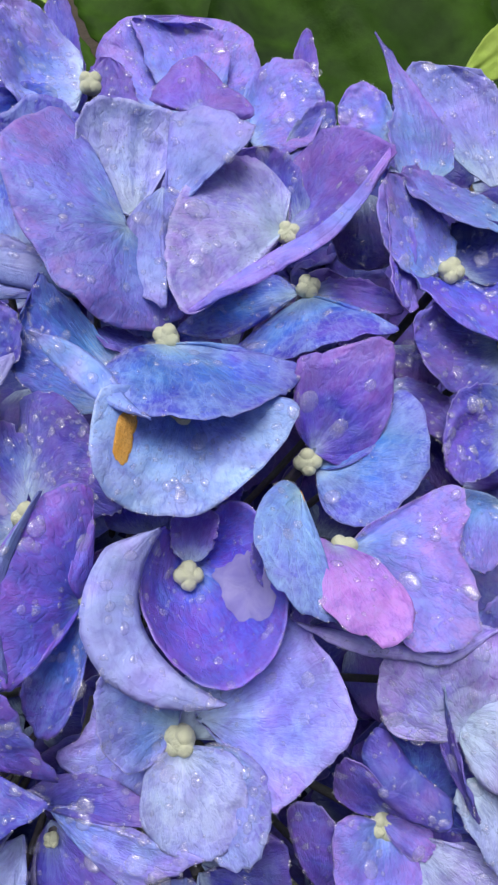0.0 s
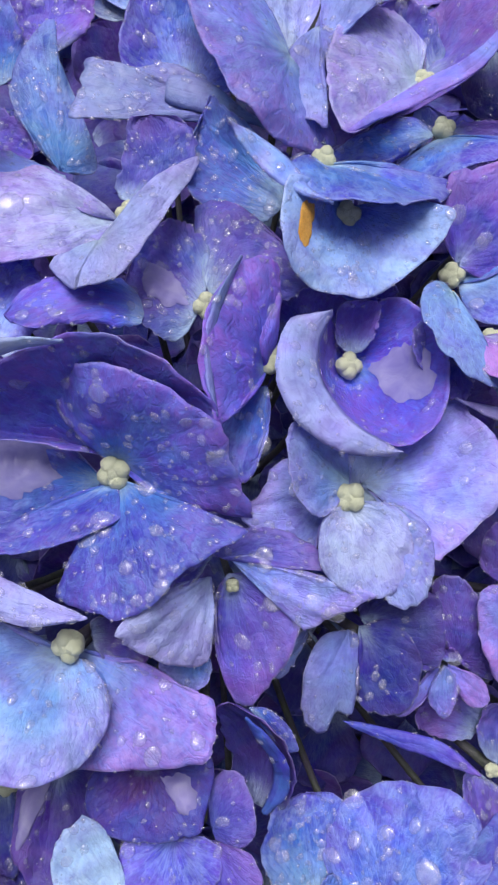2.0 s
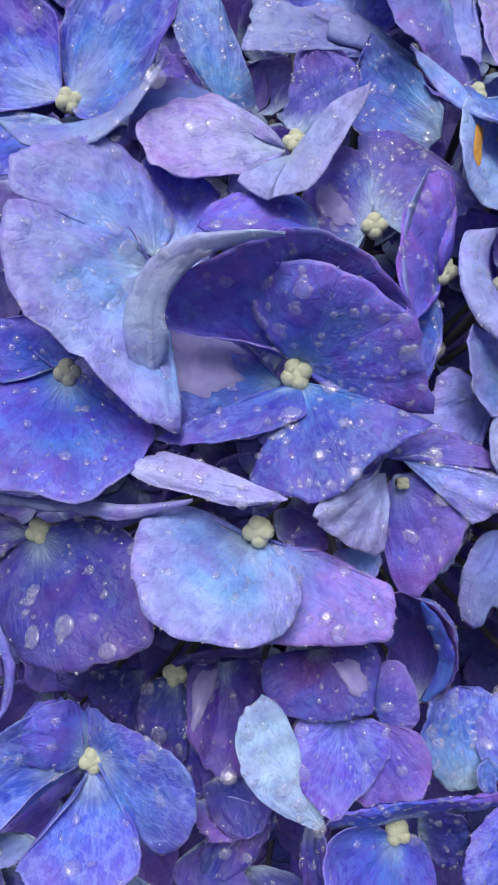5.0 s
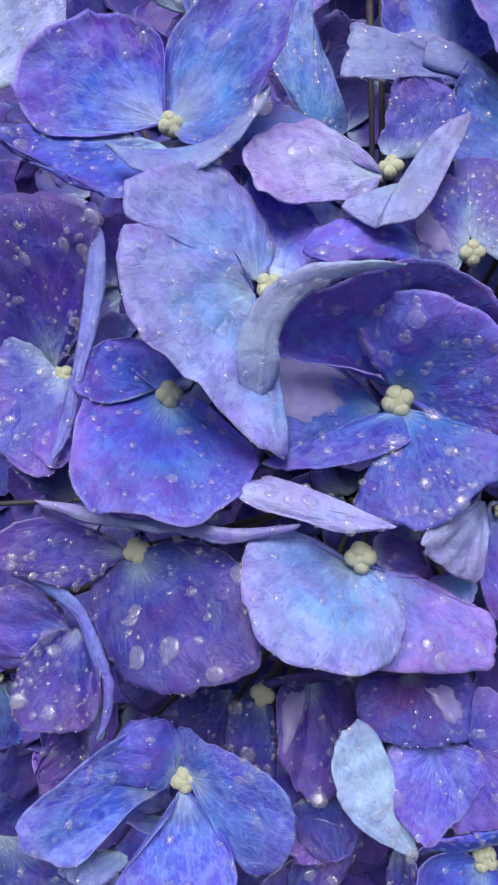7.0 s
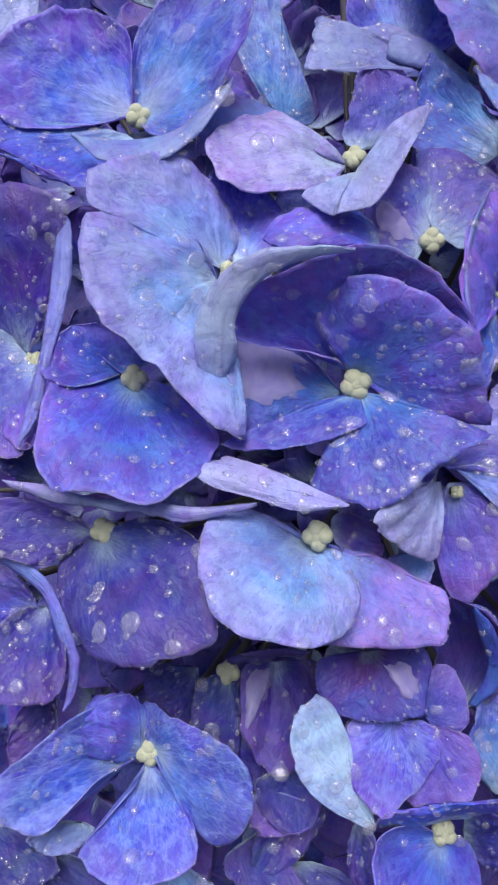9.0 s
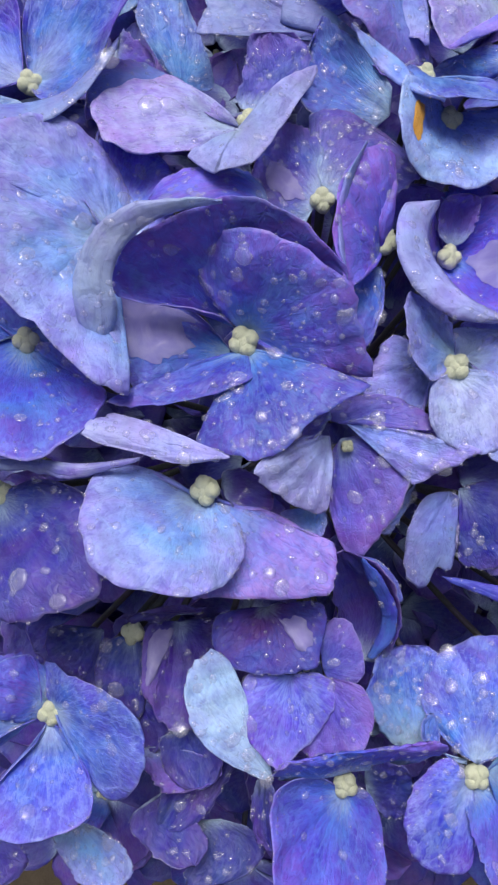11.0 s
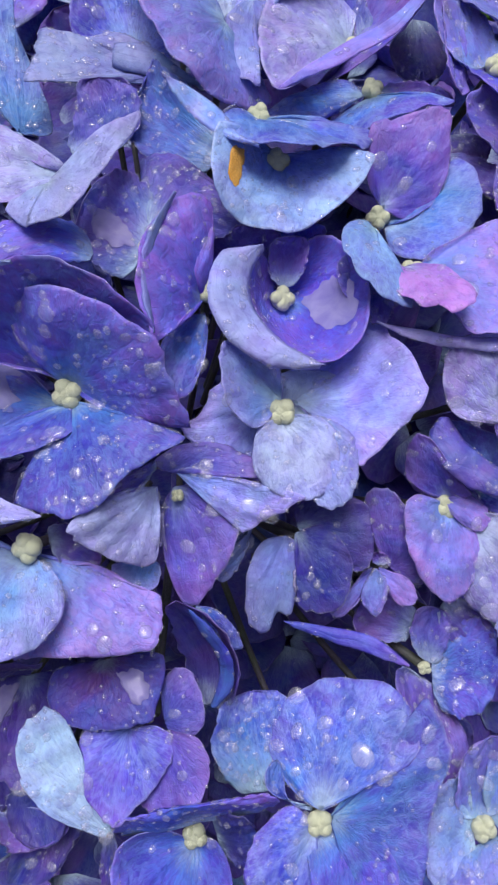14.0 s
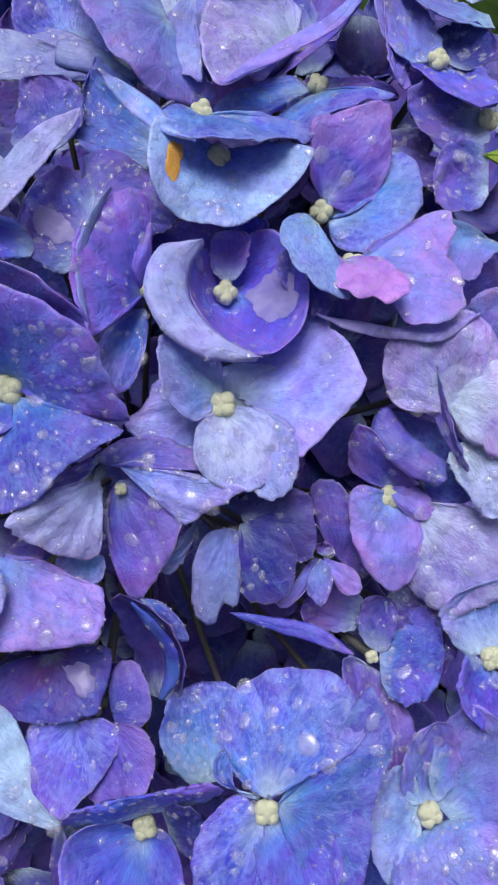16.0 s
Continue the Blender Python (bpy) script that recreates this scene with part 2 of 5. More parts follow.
# drops: clear water plus a pale diffuse share painted in for sky reflection
WATER, kn, kl, kb = nodes_of("sky_paled_water")
kn.remove(kb)
clear, sky_pale, gloss = kn.new("ShaderNodeBsdfTransparent"), kn.new("ShaderNodeBsdfDiffuse"), kn.new("ShaderNodeBsdfGlossy")
clear.inputs["Color"].default_value = (0.97, 0.97, 1.0, 1)
sky_pale.inputs["Color"].default_value = (0.84, 0.86, 1.0, 1)
gloss.inputs["Roughness"].default_value = 0.14
facing = kn.new("ShaderNodeLayerWeight")
facing.inputs["Blend"].default_value = 0.5
sheen = math_node(kn, kl, "ADD", math_node(kn, kl, "MULTIPLY", math_node(kn, kl, "POWER", facing.outputs["Facing"], 3.0), 0.50), 0.045)
body, skin = kn.new("ShaderNodeMixShader"), kn.new("ShaderNodeMixShader")
body.inputs[0].default_value = 0.13
kl.new(clear.outputs[0], body.inputs[1])
kl.new(sky_pale.outputs[0], body.inputs[2])
kl.new(sheen, skin.inputs[0])
kl.new(body.outputs[0], skin.inputs[1])
kl.new(gloss.outputs[0], skin.inputs[2])
kl.new(skin.outputs[0], kn["Material Output"].inputs["Surface"])


# ---------------------------------------------------------------- mesh helpers (millimetres in the flower's own frame)
MM = METRES / 110.0
FRAME = FACE @ Matrix.Scale(MM, 4)


def place(v):
    return FRAME @ Vector(v)


def link_mesh(name, verts, faces, material, parent=None, uvs=None, smooth=True, label="", fan=None):
    me = bpy.data.meshes.new(name)
    me.from_pydata(verts, [], faces)
    if uvs is not None:
        layer = me.uv_layers.new(name="UVMap")
        loop = np.zeros(len(me.loops), dtype=np.int32)
        me.loops.foreach_get("vertex_index", loop)
        layer.data.foreach_set("uv", np.asarray(uvs, dtype=np.float32)[loop].ravel())
        if fan is not None:
            me.uv_layers.new(name="Fan").data.foreach_set("uv", np.asarray(fan, dtype=np.float32)[loop].ravel())
    me.polygons.foreach_set("use_smooth", [smooth] * len(me.polygons))
    me.materials.append(material)
    ob = new(name, me)
    if parent is not None:
        ob.parent = parent
        ob.matrix_parent_inverse = parent.matrix_world.inverted()
    if label:
        ob["label"] = label
    return ob


def tube(points, radii, sides=8):
    """Verts and faces of a closed tube along points."""
    verts, faces = [], []
    pts = [Vector(p) for p in points]
    for i, p in enumerate(pts):
        d = (pts[min(i + 1, len(pts) - 1)] - pts[max(i - 1, 0)]).normalized()
        a = d.orthogonal().normalized()
        b = d.cross(a)
        for k in range(sides):
            ang = 2 * math.pi * k / sides
            verts.append(p + radii[i] * (math.cos(ang) * a + math.sin(ang) * b))
    for i in range(len(pts) - 1):
        for k in range(sides):
            q, r = i * sides + k, i * sides + (k + 1) % sides
            faces.append((q, r, r + sides, q + sides))
    faces.append(tuple(range(sides - 1, -1, -1)))
    faces.append(tuple(range((len(pts) - 1) * sides, len(pts) * sides)))
    return verts, faces


# ---------------------------------------------------------------- ground and shrub
gr = bmesh.new()
bmesh.ops.create_grid(gr, x_segments=60, y_segments=60, size=1.0)
for v in gr.verts:
    r = v.co.length
    v.co *= 1.5 + 300 * r ** 4
    v.co.z = 0.03 * noise.noise(v.co * 1.3) * min(1, 1 / (0.3 + r * 3))
gm = bpy.data.meshes.new("ground")
gr.to_mesh(gm)
gr.free()
gm.materials.append(SOIL)
tagged(new("ground", gm), "dark moist garden soil under the shrub", "ground", kind="structure")

# the flower head's heart and stem, in the flower's frame
HEART = Vector((-22.0, 105.0, -30.0))
stem_top = place(HEART)
head = new("hydrangea_flower_head")
head.matrix_world = Matrix.Translation(stem_top)
tagged(head, "wet blue-violet mophead hydrangea bloom covered in raindrops", "flower")
bpy.context.view_layer.update()
HEAD_INV = head.matrix_world.inverted()


down = [stem_top + Vector((0.002 * math.sin(k * 0.9), 0.004 * k, -k * (stem_top.z + 0.03) / 12)) for k in range(13)]
tv, tf = tube(down, [0.004 + 0.0004 * k for k in range(13)], 12)
STEM_OB = link_mesh("stem", [head.matrix_world.inverted() @ v for v in tv], tf, STEM)
STEM_OB.parent = head


RNG = random.Random(5)
FLORETS, SURFACES = [], []


def bud_mesh(radius):
    """Four plump lobes closed round a cross-shaped seam."""
    bm = bmesh.new()
    for k in range(4):
        a = math.pi / 4 + k * math.pi / 2
        bmesh.ops.create_icosphere(bm, subdivisions=2, radius=0.54, matrix=Matrix.Translation((0.44 * math.cos(a), -0.20, 0.44 * math.sin(a))))
    bmesh.ops.create_icosphere(bm, subdivisions=2, radius=0.80, matrix=Matrix.Translation((0, 0.05, 0)))
    for v in bm.verts:
        v.co *= radius * (1 + 0.07 * noise.noise(v.co * 3.1))
    me = bpy.data.meshes.new("bud")
    bm.to_mesh(me)
    bm.free()
    me.polygons.foreach_set("use_smooth", [True] * len(me.polygons))
    me.materials.append(BUD)
    return me


BUD_MESH = bud_mesh(1.0)


def floret(at, size=1.5, bud=True):
    """A floret: its stalk from the heart, and the bud in its middle. Petals are added by petal()."""
    at = Vector(at)
    back = (HEART - at)
    pts = [at + Vector((0, 0.8, 0)) + back * k * 0.2 + Vector((0, 0, -2.0)) * math.sin(k / 5 * math.pi) for k in range(6)]
    v, f = tube(pts, [0.6, 0.42, 0.45, 0.5, 0.6, 0.9], 7)
    ob = link_mesh("floret", [HEAD_INV @ place(p) for p in v], f, STALK)
    ob.parent = head
    if bud:
        b = new("bud", BUD_MESH)
        b.parent = ob
        tilt = Euler((RNG.uniform(-0.35, 0.2), RNG.uniform(-3, 3), RNG.uniform(-0.3, 0.3))).to_matrix().to_4x4()
        b.matrix_basis = HEAD_INV @ FRAME @ Matrix.Translation(at) @ tilt @ Matrix.Scale(size, 4)
    FLORETS.append((ob, at))
    return ob


NU, NS, SEPAL_SIDES = 24, 20, 56  # rows and columns of a sepal's mesh


def margin(u, root, tip):
    """Half-width of a sepal along its length, 1 at the middle: a blunt oval with a narrower claw."""
    k = abs(2 * u - 1)
    n = root if u < 0.5 else tip
    return max(1e-5, 1 - k ** n) ** (1 / n)


def jagged_patch(name, pts, normals, flip, spot, lift, material, parent, seed):
    """A thin ragged patch lying on a sepal. spot: its middle and half-sizes in the sepal's own u and s."""
    cu, cs, ru, rs, lean = (*spot, 0.0)[:5]
    rings, sides = 5, 40
    verts, faces = [], []

    def on(u, s):
        i, j = min(max(u, 0.0), 0.999) * (len(pts) - 1), min(max((s + 1) / 2, 0.0), 0.999) * (len(pts[0]) - 1)
        a, b = int(i), int(j)
        fu, fs = i - a, j - b
        p = (pts[a][b] * (1 - fu) + pts[a + 1][b] * fu) * (1 - fs) + (pts[a][b + 1] * (1 - fu) + pts[a + 1][b + 1] * fu) * fs
        return p, normals[a][b] * flip

    for r in range(rings + 1):
        for k in range(sides):
            ang = 2 * math.pi * k / sides
            q = r / rings * (1 + 0.35 * noise.noise(Vector((seed, 1.4 * math.cos(ang), 1.4 * math.sin(ang)))) + 0.22 * noise.noise(Vector((seed, 5 * math.cos(ang), 5 * math.sin(ang)))))
            p, nn = on(cu + ru * q * math.cos(ang), cs + rs * q * math.sin(ang) + lean * q * math.cos(ang))
            verts.append(p + nn * (lift * (1.0 if r < rings else 0.35)))
    for r in range(rings):
        for k in range(sides):
            a, b = r * sides + k, r * sides + (k + 1) % sides
            faces.append((a, a + sides, b + sides, b))
    inv = (HEAD_INV if parent else Matrix()) @ FRAME
    ob = link_mesh(name, [inv @ v for v in verts], faces, material)
    if parent:
        ob.parent = parent
    return ob


def petal(fl, tone, base, reach, span, belly, cup, root=2.4, tip=2.55, frill=1.0, fold=False, film=None, stain=None, wet=1.0, fine=(24, 20)):
    """A sepal of the floret fl. base: where it springs from, beside the bud; reach: from there to its tip; span: from one side to the
    other; belly: how far its middle lies off the straight line; cup: depth of its hollow; root, tip: how full its two halves are."""
    at = next(a for o, a in FLORETS if o is fl)
    b = at + Vector(base)
    reach, span, belly = Vector(reach), Vector(span), Vector(belly)
    seed = RNG.uniform(0, 500)
    face = reach.cross(span).normalized()
    if face.y > 0:
        face = -face
    size = 1.15 * min(reach.length, span.length)
    hollow = Vector((0, 1, 0)) * cup
    narrow = 0.3 if fold else 1.0
    full = [(root + RNG.uniform(-0.45, 0.4), tip + RNG.uniform(-0.65, 0.6)) for k in range(2)]

    def shape(u, s):
        """u from claw to tip, s from side to side."""
        w = margin(u, *full[s > 0])
        edge = 1 + 0.11 * noise.noise(Vector((seed, math.copysign(2.0, s), u * 3.0))) + 0.05 * noise.noise(Vector((seed, math.copysign(7.0, s), u * 9.0)))
        c = b + reach * u + belly * (4 * u * (1 - u)) + hollow * (4 * u * (1 - u))
        p = c + span * (0.5 * s * w * edge) - hollow * (s * s * w * w)
        ease = min(1.0, 1.6 * w)  # nothing stirs where the sides meet
        # slow undulation, a soft midrib and a crisp frill towards the margin
        p += face * size * 0.075 * noise.noise(Vector((seed, u * 2.4, s * 1.7 * narrow))) * (0.35 + abs(s) * w) * ease
        p -= face * 0.22 * math.exp(-(s * w * 5) ** 2) * (1 - u)
        p += face * size * 0.02 * noise.noise(Vector((seed + 31, u * 5.5, s * 5.0 * narrow))) * ease
        p += face * frill * 0.30 * noise.noise(Vector((seed + 9, u * 8, s * 6 * narrow))) * (0.15 + s * s + u ** 3) * ease
        return p

    pts = [[shape(i / fine[0], 2 * j / fine[1] - 1) for j in range(fine[1] + 1)] for i in range(fine[0] + 1)]
    for i in range(1, fine[0] + 1):  # fine toothed margin
        for j, k in ((0, 1), (fine[1], fine[1] - 1)):
            pts[i][j] = pts[i][j] + (pts[i][j] - pts[i][k]).normalized() * 0.42 * noise.noise(Vector((seed, i * 1.7, j)))

    def chart(i, j):
        u, s = i / fine[0], 2 * j / fine[1] - 1
        if fold:
            return (0.5 + 0.3 * u, 0.5 + 0.18 * s), (u, 0.05 * s)
        return (u, 0.5 + 0.5 * s), (u, 0.5 * s * margin(u, *full[s > 0]) / (0.25 + u))

    return blade(fl, tone, pts, face, chart, span.length * reach.length, film, stain, wet, seed, False)


def sepal(fl, tone, claw, outline, bulge=0.0, curl=0.0, frill=1.0, film=None, stain=None, wet=1.0, pale=0.0):
    """A sepal of the floret fl with an outline of its own. claw: where it springs from, beside the bud; outline: a few turning points
    of its margin, from one flank of the claw round to the other, seen from the bud; bulge: how far its blade swells towards the viewer;
    curl: how far its margin turns; pale: how far from the claw its colour begins."""
    at = next(a for o, a in FLORETS if o is fl)
    c = at + Vector(claw)
    knots = [c] + [at + Vector(p) for p in outline] + [c]
    seed = RNG.uniform(0, 500)
    face = Vector((0, 0, 0))
    for p, q in zip(knots[1:-2], knots[2:-1]):
        face += (p - c).cross(q - c)
    face = face.normalized()
    if face.y > 0:
        face = -face
    nu, ns = NU, SEPAL_SIDES

    rim = [curve(knots, 0.004 + 0.992 * j / ns) for j in range(ns + 1)]
    size = sum((p - c).length for p in rim) / len(rim)
    axis = sum(((p - c) for p in rim), Vector((0, 0, 0))).normalized()
    cross = face.cross(axis)
    angle = [math.atan2((p - c).dot(cross), (p - c).dot(axis)) for p in rim]
    pts = []
    for i in range(nu + 1):
        u = (i / nu) ** 0.8
        row = []
        for j in range(ns + 1):
            ray = rim[j] - c
            far = min(1.0, ray.length / size)
            tooth = 1 + u ** 6 * (0.03 * noise.noise(Vector((seed, j * 0.37, 0))) + 0.026 * noise.noise(Vector((seed, j * 1.3, 7)))) * frill
            p = c + ray * (u * tooth)
            p += face * far * (bulge * 4 * u * (1 - u) + curl * u ** 4)
            p += face * size * far * 0.10 * u * noise.noise(Vector((seed, angle[j] * 1.6, u * 2.0)))
            p += face * size * far * 0.055 * u * noise.noise(Vector((seed + 17, angle[j] * 6.0, u * 1.1)))
            p += face * size * 0.034 * noise.noise(Vector((seed + 31, *(p.xz * 0.55)))) * u * far
            p += face * frill * 0.34 * noise.noise(Vector((seed + 9, angle[j] * 9, u * 6))) * u ** 4 * far
            row.append(p)
        pts.append(row)

    def chart(i, j):
        u = (i / nu) ** 0.8
        k = pale + (1 - pale) * u
        return (k, 0.5 + 0.5 * k * k), (k, 0.62 * angle[j])

    return blade(fl, tone, pts, face, chart, size * size * 1.6, film, stain, wet, seed, True)


def curve(knots, t):
    """A smooth curve through a few turning points, t from 0 to 1."""
    f = t * (len(knots) - 1)
    k = min(int(f), len(knots) - 2)
    f -= k
    p0, p1, p2, p3 = (knots[min(max(k + d, 0), len(knots) - 1)] for d in (-1, 0, 1, 2))
    return 0.5 * (2 * p1 + (p2 - p0) * f + (2 * p0 - 5 * p1 + 4 * p2 - p3) * f * f + (3 * p1 - p0 - 3 * p2 + p3) * f ** 3)


def band(fl, tone, outer, inner, swell=0.4, frill=1.0, wet=1.0):
    """A sepal folded over, of which a curved band shows between its outer and its inner edge; swell: how round the fold is."""
    at = next(a for o, a in FLORETS if o is fl)
    outer, inner = ([at + Vector(p) for p in side] for side in (outer, inner))
    seed = RNG.uniform(0, 500)
    nu, ns = 40, 8
    pts = []
    for i in range(nu + 1):
        t = i / nu
        a, b = curve(outer, t), curve(inner, t)
        taper = min(1.0, 5 * t + 0.1, 5 * (1 - t) + 0.1)
        row = []
        for j in range(ns + 1):
            q = j / ns
            p = a.lerp(b, 0.5 + (q - 0.5) * (0.5 + 0.5 * taper))
            p += Vector((0, -1, 0.3)) * (swell * 4 * q * (1 - q) + 0.25 * noise.noise(Vector((seed, t * 7, q * 1.5))))
            p += (a - b).normalized() * frill * (1 - q) * (0.22 * noise.noise(Vector((seed, t * 9, 3))) + 0.16 * noise.noise(Vector((seed, t * 31, 5))))
            row.append(p)
        pts.append(row)
    return blade(fl, tone, pts, Vector((0, -1, 0)), lambda i, j: ((0.5 + 0.3 * i / nu, 0.32 + 0.36 * j / ns), (i / nu, 0.05 * (2 * j / ns - 1))),
                 sum((p[0] - p[-1]).length for p in pts) / nu * 12, None, None, wet, seed, False)


def blade(fl, tone, pts, face, chart, area, film, stain, wet, seed, fanned):
    """The sepal's mesh over a grid of points, with both faces and the margin's thickness."""
    nu, ns = len(pts) - 1, len(pts[0]) - 1
    thick = 0.11
    verts, uvs, fan, faces = [], [], [], []
    inv = HEAD_INV @ FRAME
    normals = []
    for i in range(nu + 1):
        row = []
        for j in range(ns + 1):
            du = pts[min(i + 1, nu)][j] - pts[max(i - 1, 0)][j]
            ds = pts[i][min(j + 1, ns)] - pts[i][max(j - 1, 0)]
            nn = du.cross(ds)
            row.append(nn.normalized() if nn.length > 1e-6 else face)
        normals.append(row)
    flip = -1 if normals[nu // 2][ns // 2].y > 0 else 1
    for side in (0, 1):
        for i in range(nu + 1):
            for j in range(ns + 1):
                verts.append(inv @ (pts[i][j] - normals[i][j] * (flip * thick * side)))
                a, b = chart(i, j)
                uvs.append(a)
                fan.append(b)
    half = (nu + 1) * (ns + 1)

    def idx(i, j, k=0):
        return k * half + i * (ns + 1) + j

    for i in range(nu):
        for j in range(ns):
            q = (idx(i, j), idx(i + 1, j), idx(i + 1, j + 1), idx(i, j + 1))
            r = tuple(x + half for x in reversed(q))
            faces += [q, r] if flip > 0 else [tuple(reversed(q)), tuple(reversed(r))]
    ring = [(i, 0) for i in range(nu)] + [(nu, j) for j in range(ns)] + [(i, ns) for i in range(nu, 0, -1)] + [(0, j) for j in range(ns, 0, -1)]
    for k, (i, j) in enumerate(ring):
        i2, j2 = ring[(k + 1) % len(ring)]
        q = (idx(i, j), idx(i, j, 1), idx(i2, j2, 1), idx(i2, j2))
        faces.append(q if flip > 0 else tuple(reversed(q)))
    ob = link_mesh("petal", verts, faces, TONES[tone], None, uvs, fan=fan)
    ob.parent = fl
    if wet:
        SURFACES.append((pts, normals, flip, area, wet, fanned))
    if film:
        tagged(jagged_patch("water_film", pts, normals, flip, film, 0.35, FILM, None, seed), "shallow film of rainwater lying in a petal hollow, sky reflection in its colour", "water", "rain on the bloom")
    if stain:
        jagged_patch("stain", pts, normals, flip, stain, 0.12, POLLEN, fl, seed)["label"] = "ochre pollen stain on the petal"
    return ob


def leaf(plant, tone, base, reach, span, droop=0.12):
    """An ovate toothed leaf with sunken veins."""
    base, reach, span = Vector(base), Vector(reach), Vector(span)
    face = reach.cross(span).normalized()
    nu, ns = 36, 16
    seed = RNG.uniform(0, 100)
    verts, uvs, faces = [], [], []
    for side in (0, 1):
        for i in range(nu + 1):
            for j in range(ns + 1):
                u, s = i / nu, 2 * j / ns - 1
                w = (math.sin(math.pi * u ** 0.8) + 1e-4) ** 0.8
                w *= 1 + 0.05 * ((u * 26) % 1.0) * (abs(s) > 0.97)
                p = base + reach * u + span * (0.5 * s * w)
                ribs = abs(((u - 0.22 * abs(s)) * 8) % 1.0 - 0.5) * 2
                p += face * span.length * (0.02 * ribs - 0.05 * math.exp(-(s * 9) ** 2) - droop * u * u + 0.05 * noise.noise(Vector((seed, u * 3, s * 2))))
                verts.append(plant.matrix_world.inverted() @ (FRAME @ (p - face * 0.3 * side)))
                uvs.append((u, (s + 1) / 2))
    half = (nu + 1) * (ns + 1)
    for i in range(nu):
        for j in range(ns):
            q = (i * (ns + 1) + j, (i + 1) * (ns + 1) + j, (i + 1) * (ns + 1) + j + 1, i * (ns + 1) + j + 1)
            faces += [q, tuple(x + half for x in reversed(q))]
    ring = [(i, 0) for i in range(nu)] + [(nu, j) for j in range(ns)] + [(i, ns) for i in range(nu, 0, -1)] + [(0, j) for j in range(ns, 0, -1)]
    for k, (i, j) in enumerate(ring):
        i2, j2 = ring[(k + 1) % len(ring)]
        a, b = i * (ns + 1) + j, i2 * (ns + 1) + j2
        faces.append((a, a + half, b + half, b))
    ob = link_mesh("leaf", verts, faces, LEAF_YOUNG if tone == "Y" else LEAF, None, uvs)
    ob.parent = plant
    return ob


# the shrub behind the bloom: branches from the ground, and a bank of leaves
shrub = new("hydrangea_shrub")
root_at = place(HEART) + Vector((0.05, 0.28, 0))
shrub.matrix_world = Matrix.Translation((root_at.x, root_at.y, 0.0))
tagged(shrub, "leafy green hydrangea shrub behind the bloom", "shrub")
bpy.context.view_layer.update()
for k in range(7):
    a = 2 * math.pi * k / 7
    lean = Vector((math.cos(a) * 0.22, math.sin(a) * 0.10, 0))
    pts = [Vector((root_at.x, root_at.y, -0.03)) + lean * (h / 8) + Vector((0, 0, (0.80 + 0.06 * math.sin(k * 2.1)) * h / 8)) for h in range(9)]
    v, f = tube(pts, [0.007 - 0.0006 * h for h in range(9)], 8)
    ob = link_mesh("branch", [shrub.matrix_world.inverted() @ p for p in v], f, STEM)
    ob.parent = shrub
for k in range(150):
    p = Vector((RNG.uniform(-330, 330), RNG.uniform(190, 420), RNG.uniform(-60, 420)))
    d = Vector((RNG.uniform(-1, 1), RNG.uniform(-1.0, -0.2), RNG.uniform(-0.9, 0.5))).normalized()
    side = d.cross(Vector((RNG.uniform(-0.3, 0.3), -0.5, 1))).normalized()
    ln = RNG.uniform(55, 95)
    leaf(shrub, "G", p, d * ln, side * ln * RNG.uniform(0.6, 0.75))


# ---------------------------------------------------------------- the florets of the bloom


# main
fl = floret((-28.0, 58.1, -23.2), 1.75)
sepal(fl, "V", (0.3, 0.2, 1.0), [(-2.6, -2.0, 3.0), (-4.4, -3.2, 5.6), (-4.5, -4.9, 8.0), (-3.1, -6.5, 9.3), (0.5, -7.9, 9.3), (4.3, -8.5, 8.3), (7.7, -8.2, 6.1), (10.5, -7.4, 3.7), (11.1, -6.1, 1.5), (12.0, -5.0, -0.5), (12.9, -3.1, -3.5), (9.1, -2.0, -3.1), (4.4, -1.4, -1.4)], 1.2)
sepal(fl, "V", (-0.8, 0.8, 1.4), [(-3.0, -3.6, 2.4), (-8.3, -3.8, 3.0), (-12.1, -4.2, 3.7), (-12.8, -5.4, 5.2), (-11.6, -6.8, 7.1), (-9.2, -8.5, 9.1), (-4.5, -9.8, 10.6), (-0.4, -10.1, 11.6), (3.7, -10.0, 10.5), (7.7, -8.2, 7.9), (9.7, -6.2, 5.2), (5.5, -4.5, 3.3)], -1.2, curl=0.4)
sepal(fl, "v", (0.1, 0.0, -1.0), [(-4.9, -1.2, -2.5), (-9.2, -2.8, -4.7), (-13.1, -4.4, -6.9), (-9.3, -4.6, -7.1), (-4.9, -4.3, -6.5), (-1.7, -3.5, -5.3), (1.1, -2.5, -3.9)], 0.4)
sepal(fl, "v", (-1.4, 1.3, -0.9), [(-4.9, 0.8, 2.7), (-9.5, -0.2, 5.3), (-13.6, -1.5, 4.4), (-13.0, -2.2, -1.5), (-11.3, -2.2, -5.0), (-7.9, -1.4, -6.0), (-3.8, 0.1, -4.2)], -0.5, film=(0.62, -0.22, 0.32, 0.36))
sepal(fl, "v", (0.5, 0.2, -0.8), [(5.0, -1.5, -2.4), (9.0, -3.5, -3.8), (12.6, -5.0, -4.5), (10.1, -5.4, -6.3), (6.9, -5.8, -8.6), (4.5, -6.4, -10.8), (2.4, -6.5, -12.0), (-0.7, -5.6, -11.9), (-4.3, -3.7, -10.6), (-2.8, -2.7, -8.3), (-0.4, -1.5, -5.0)], 0.8)

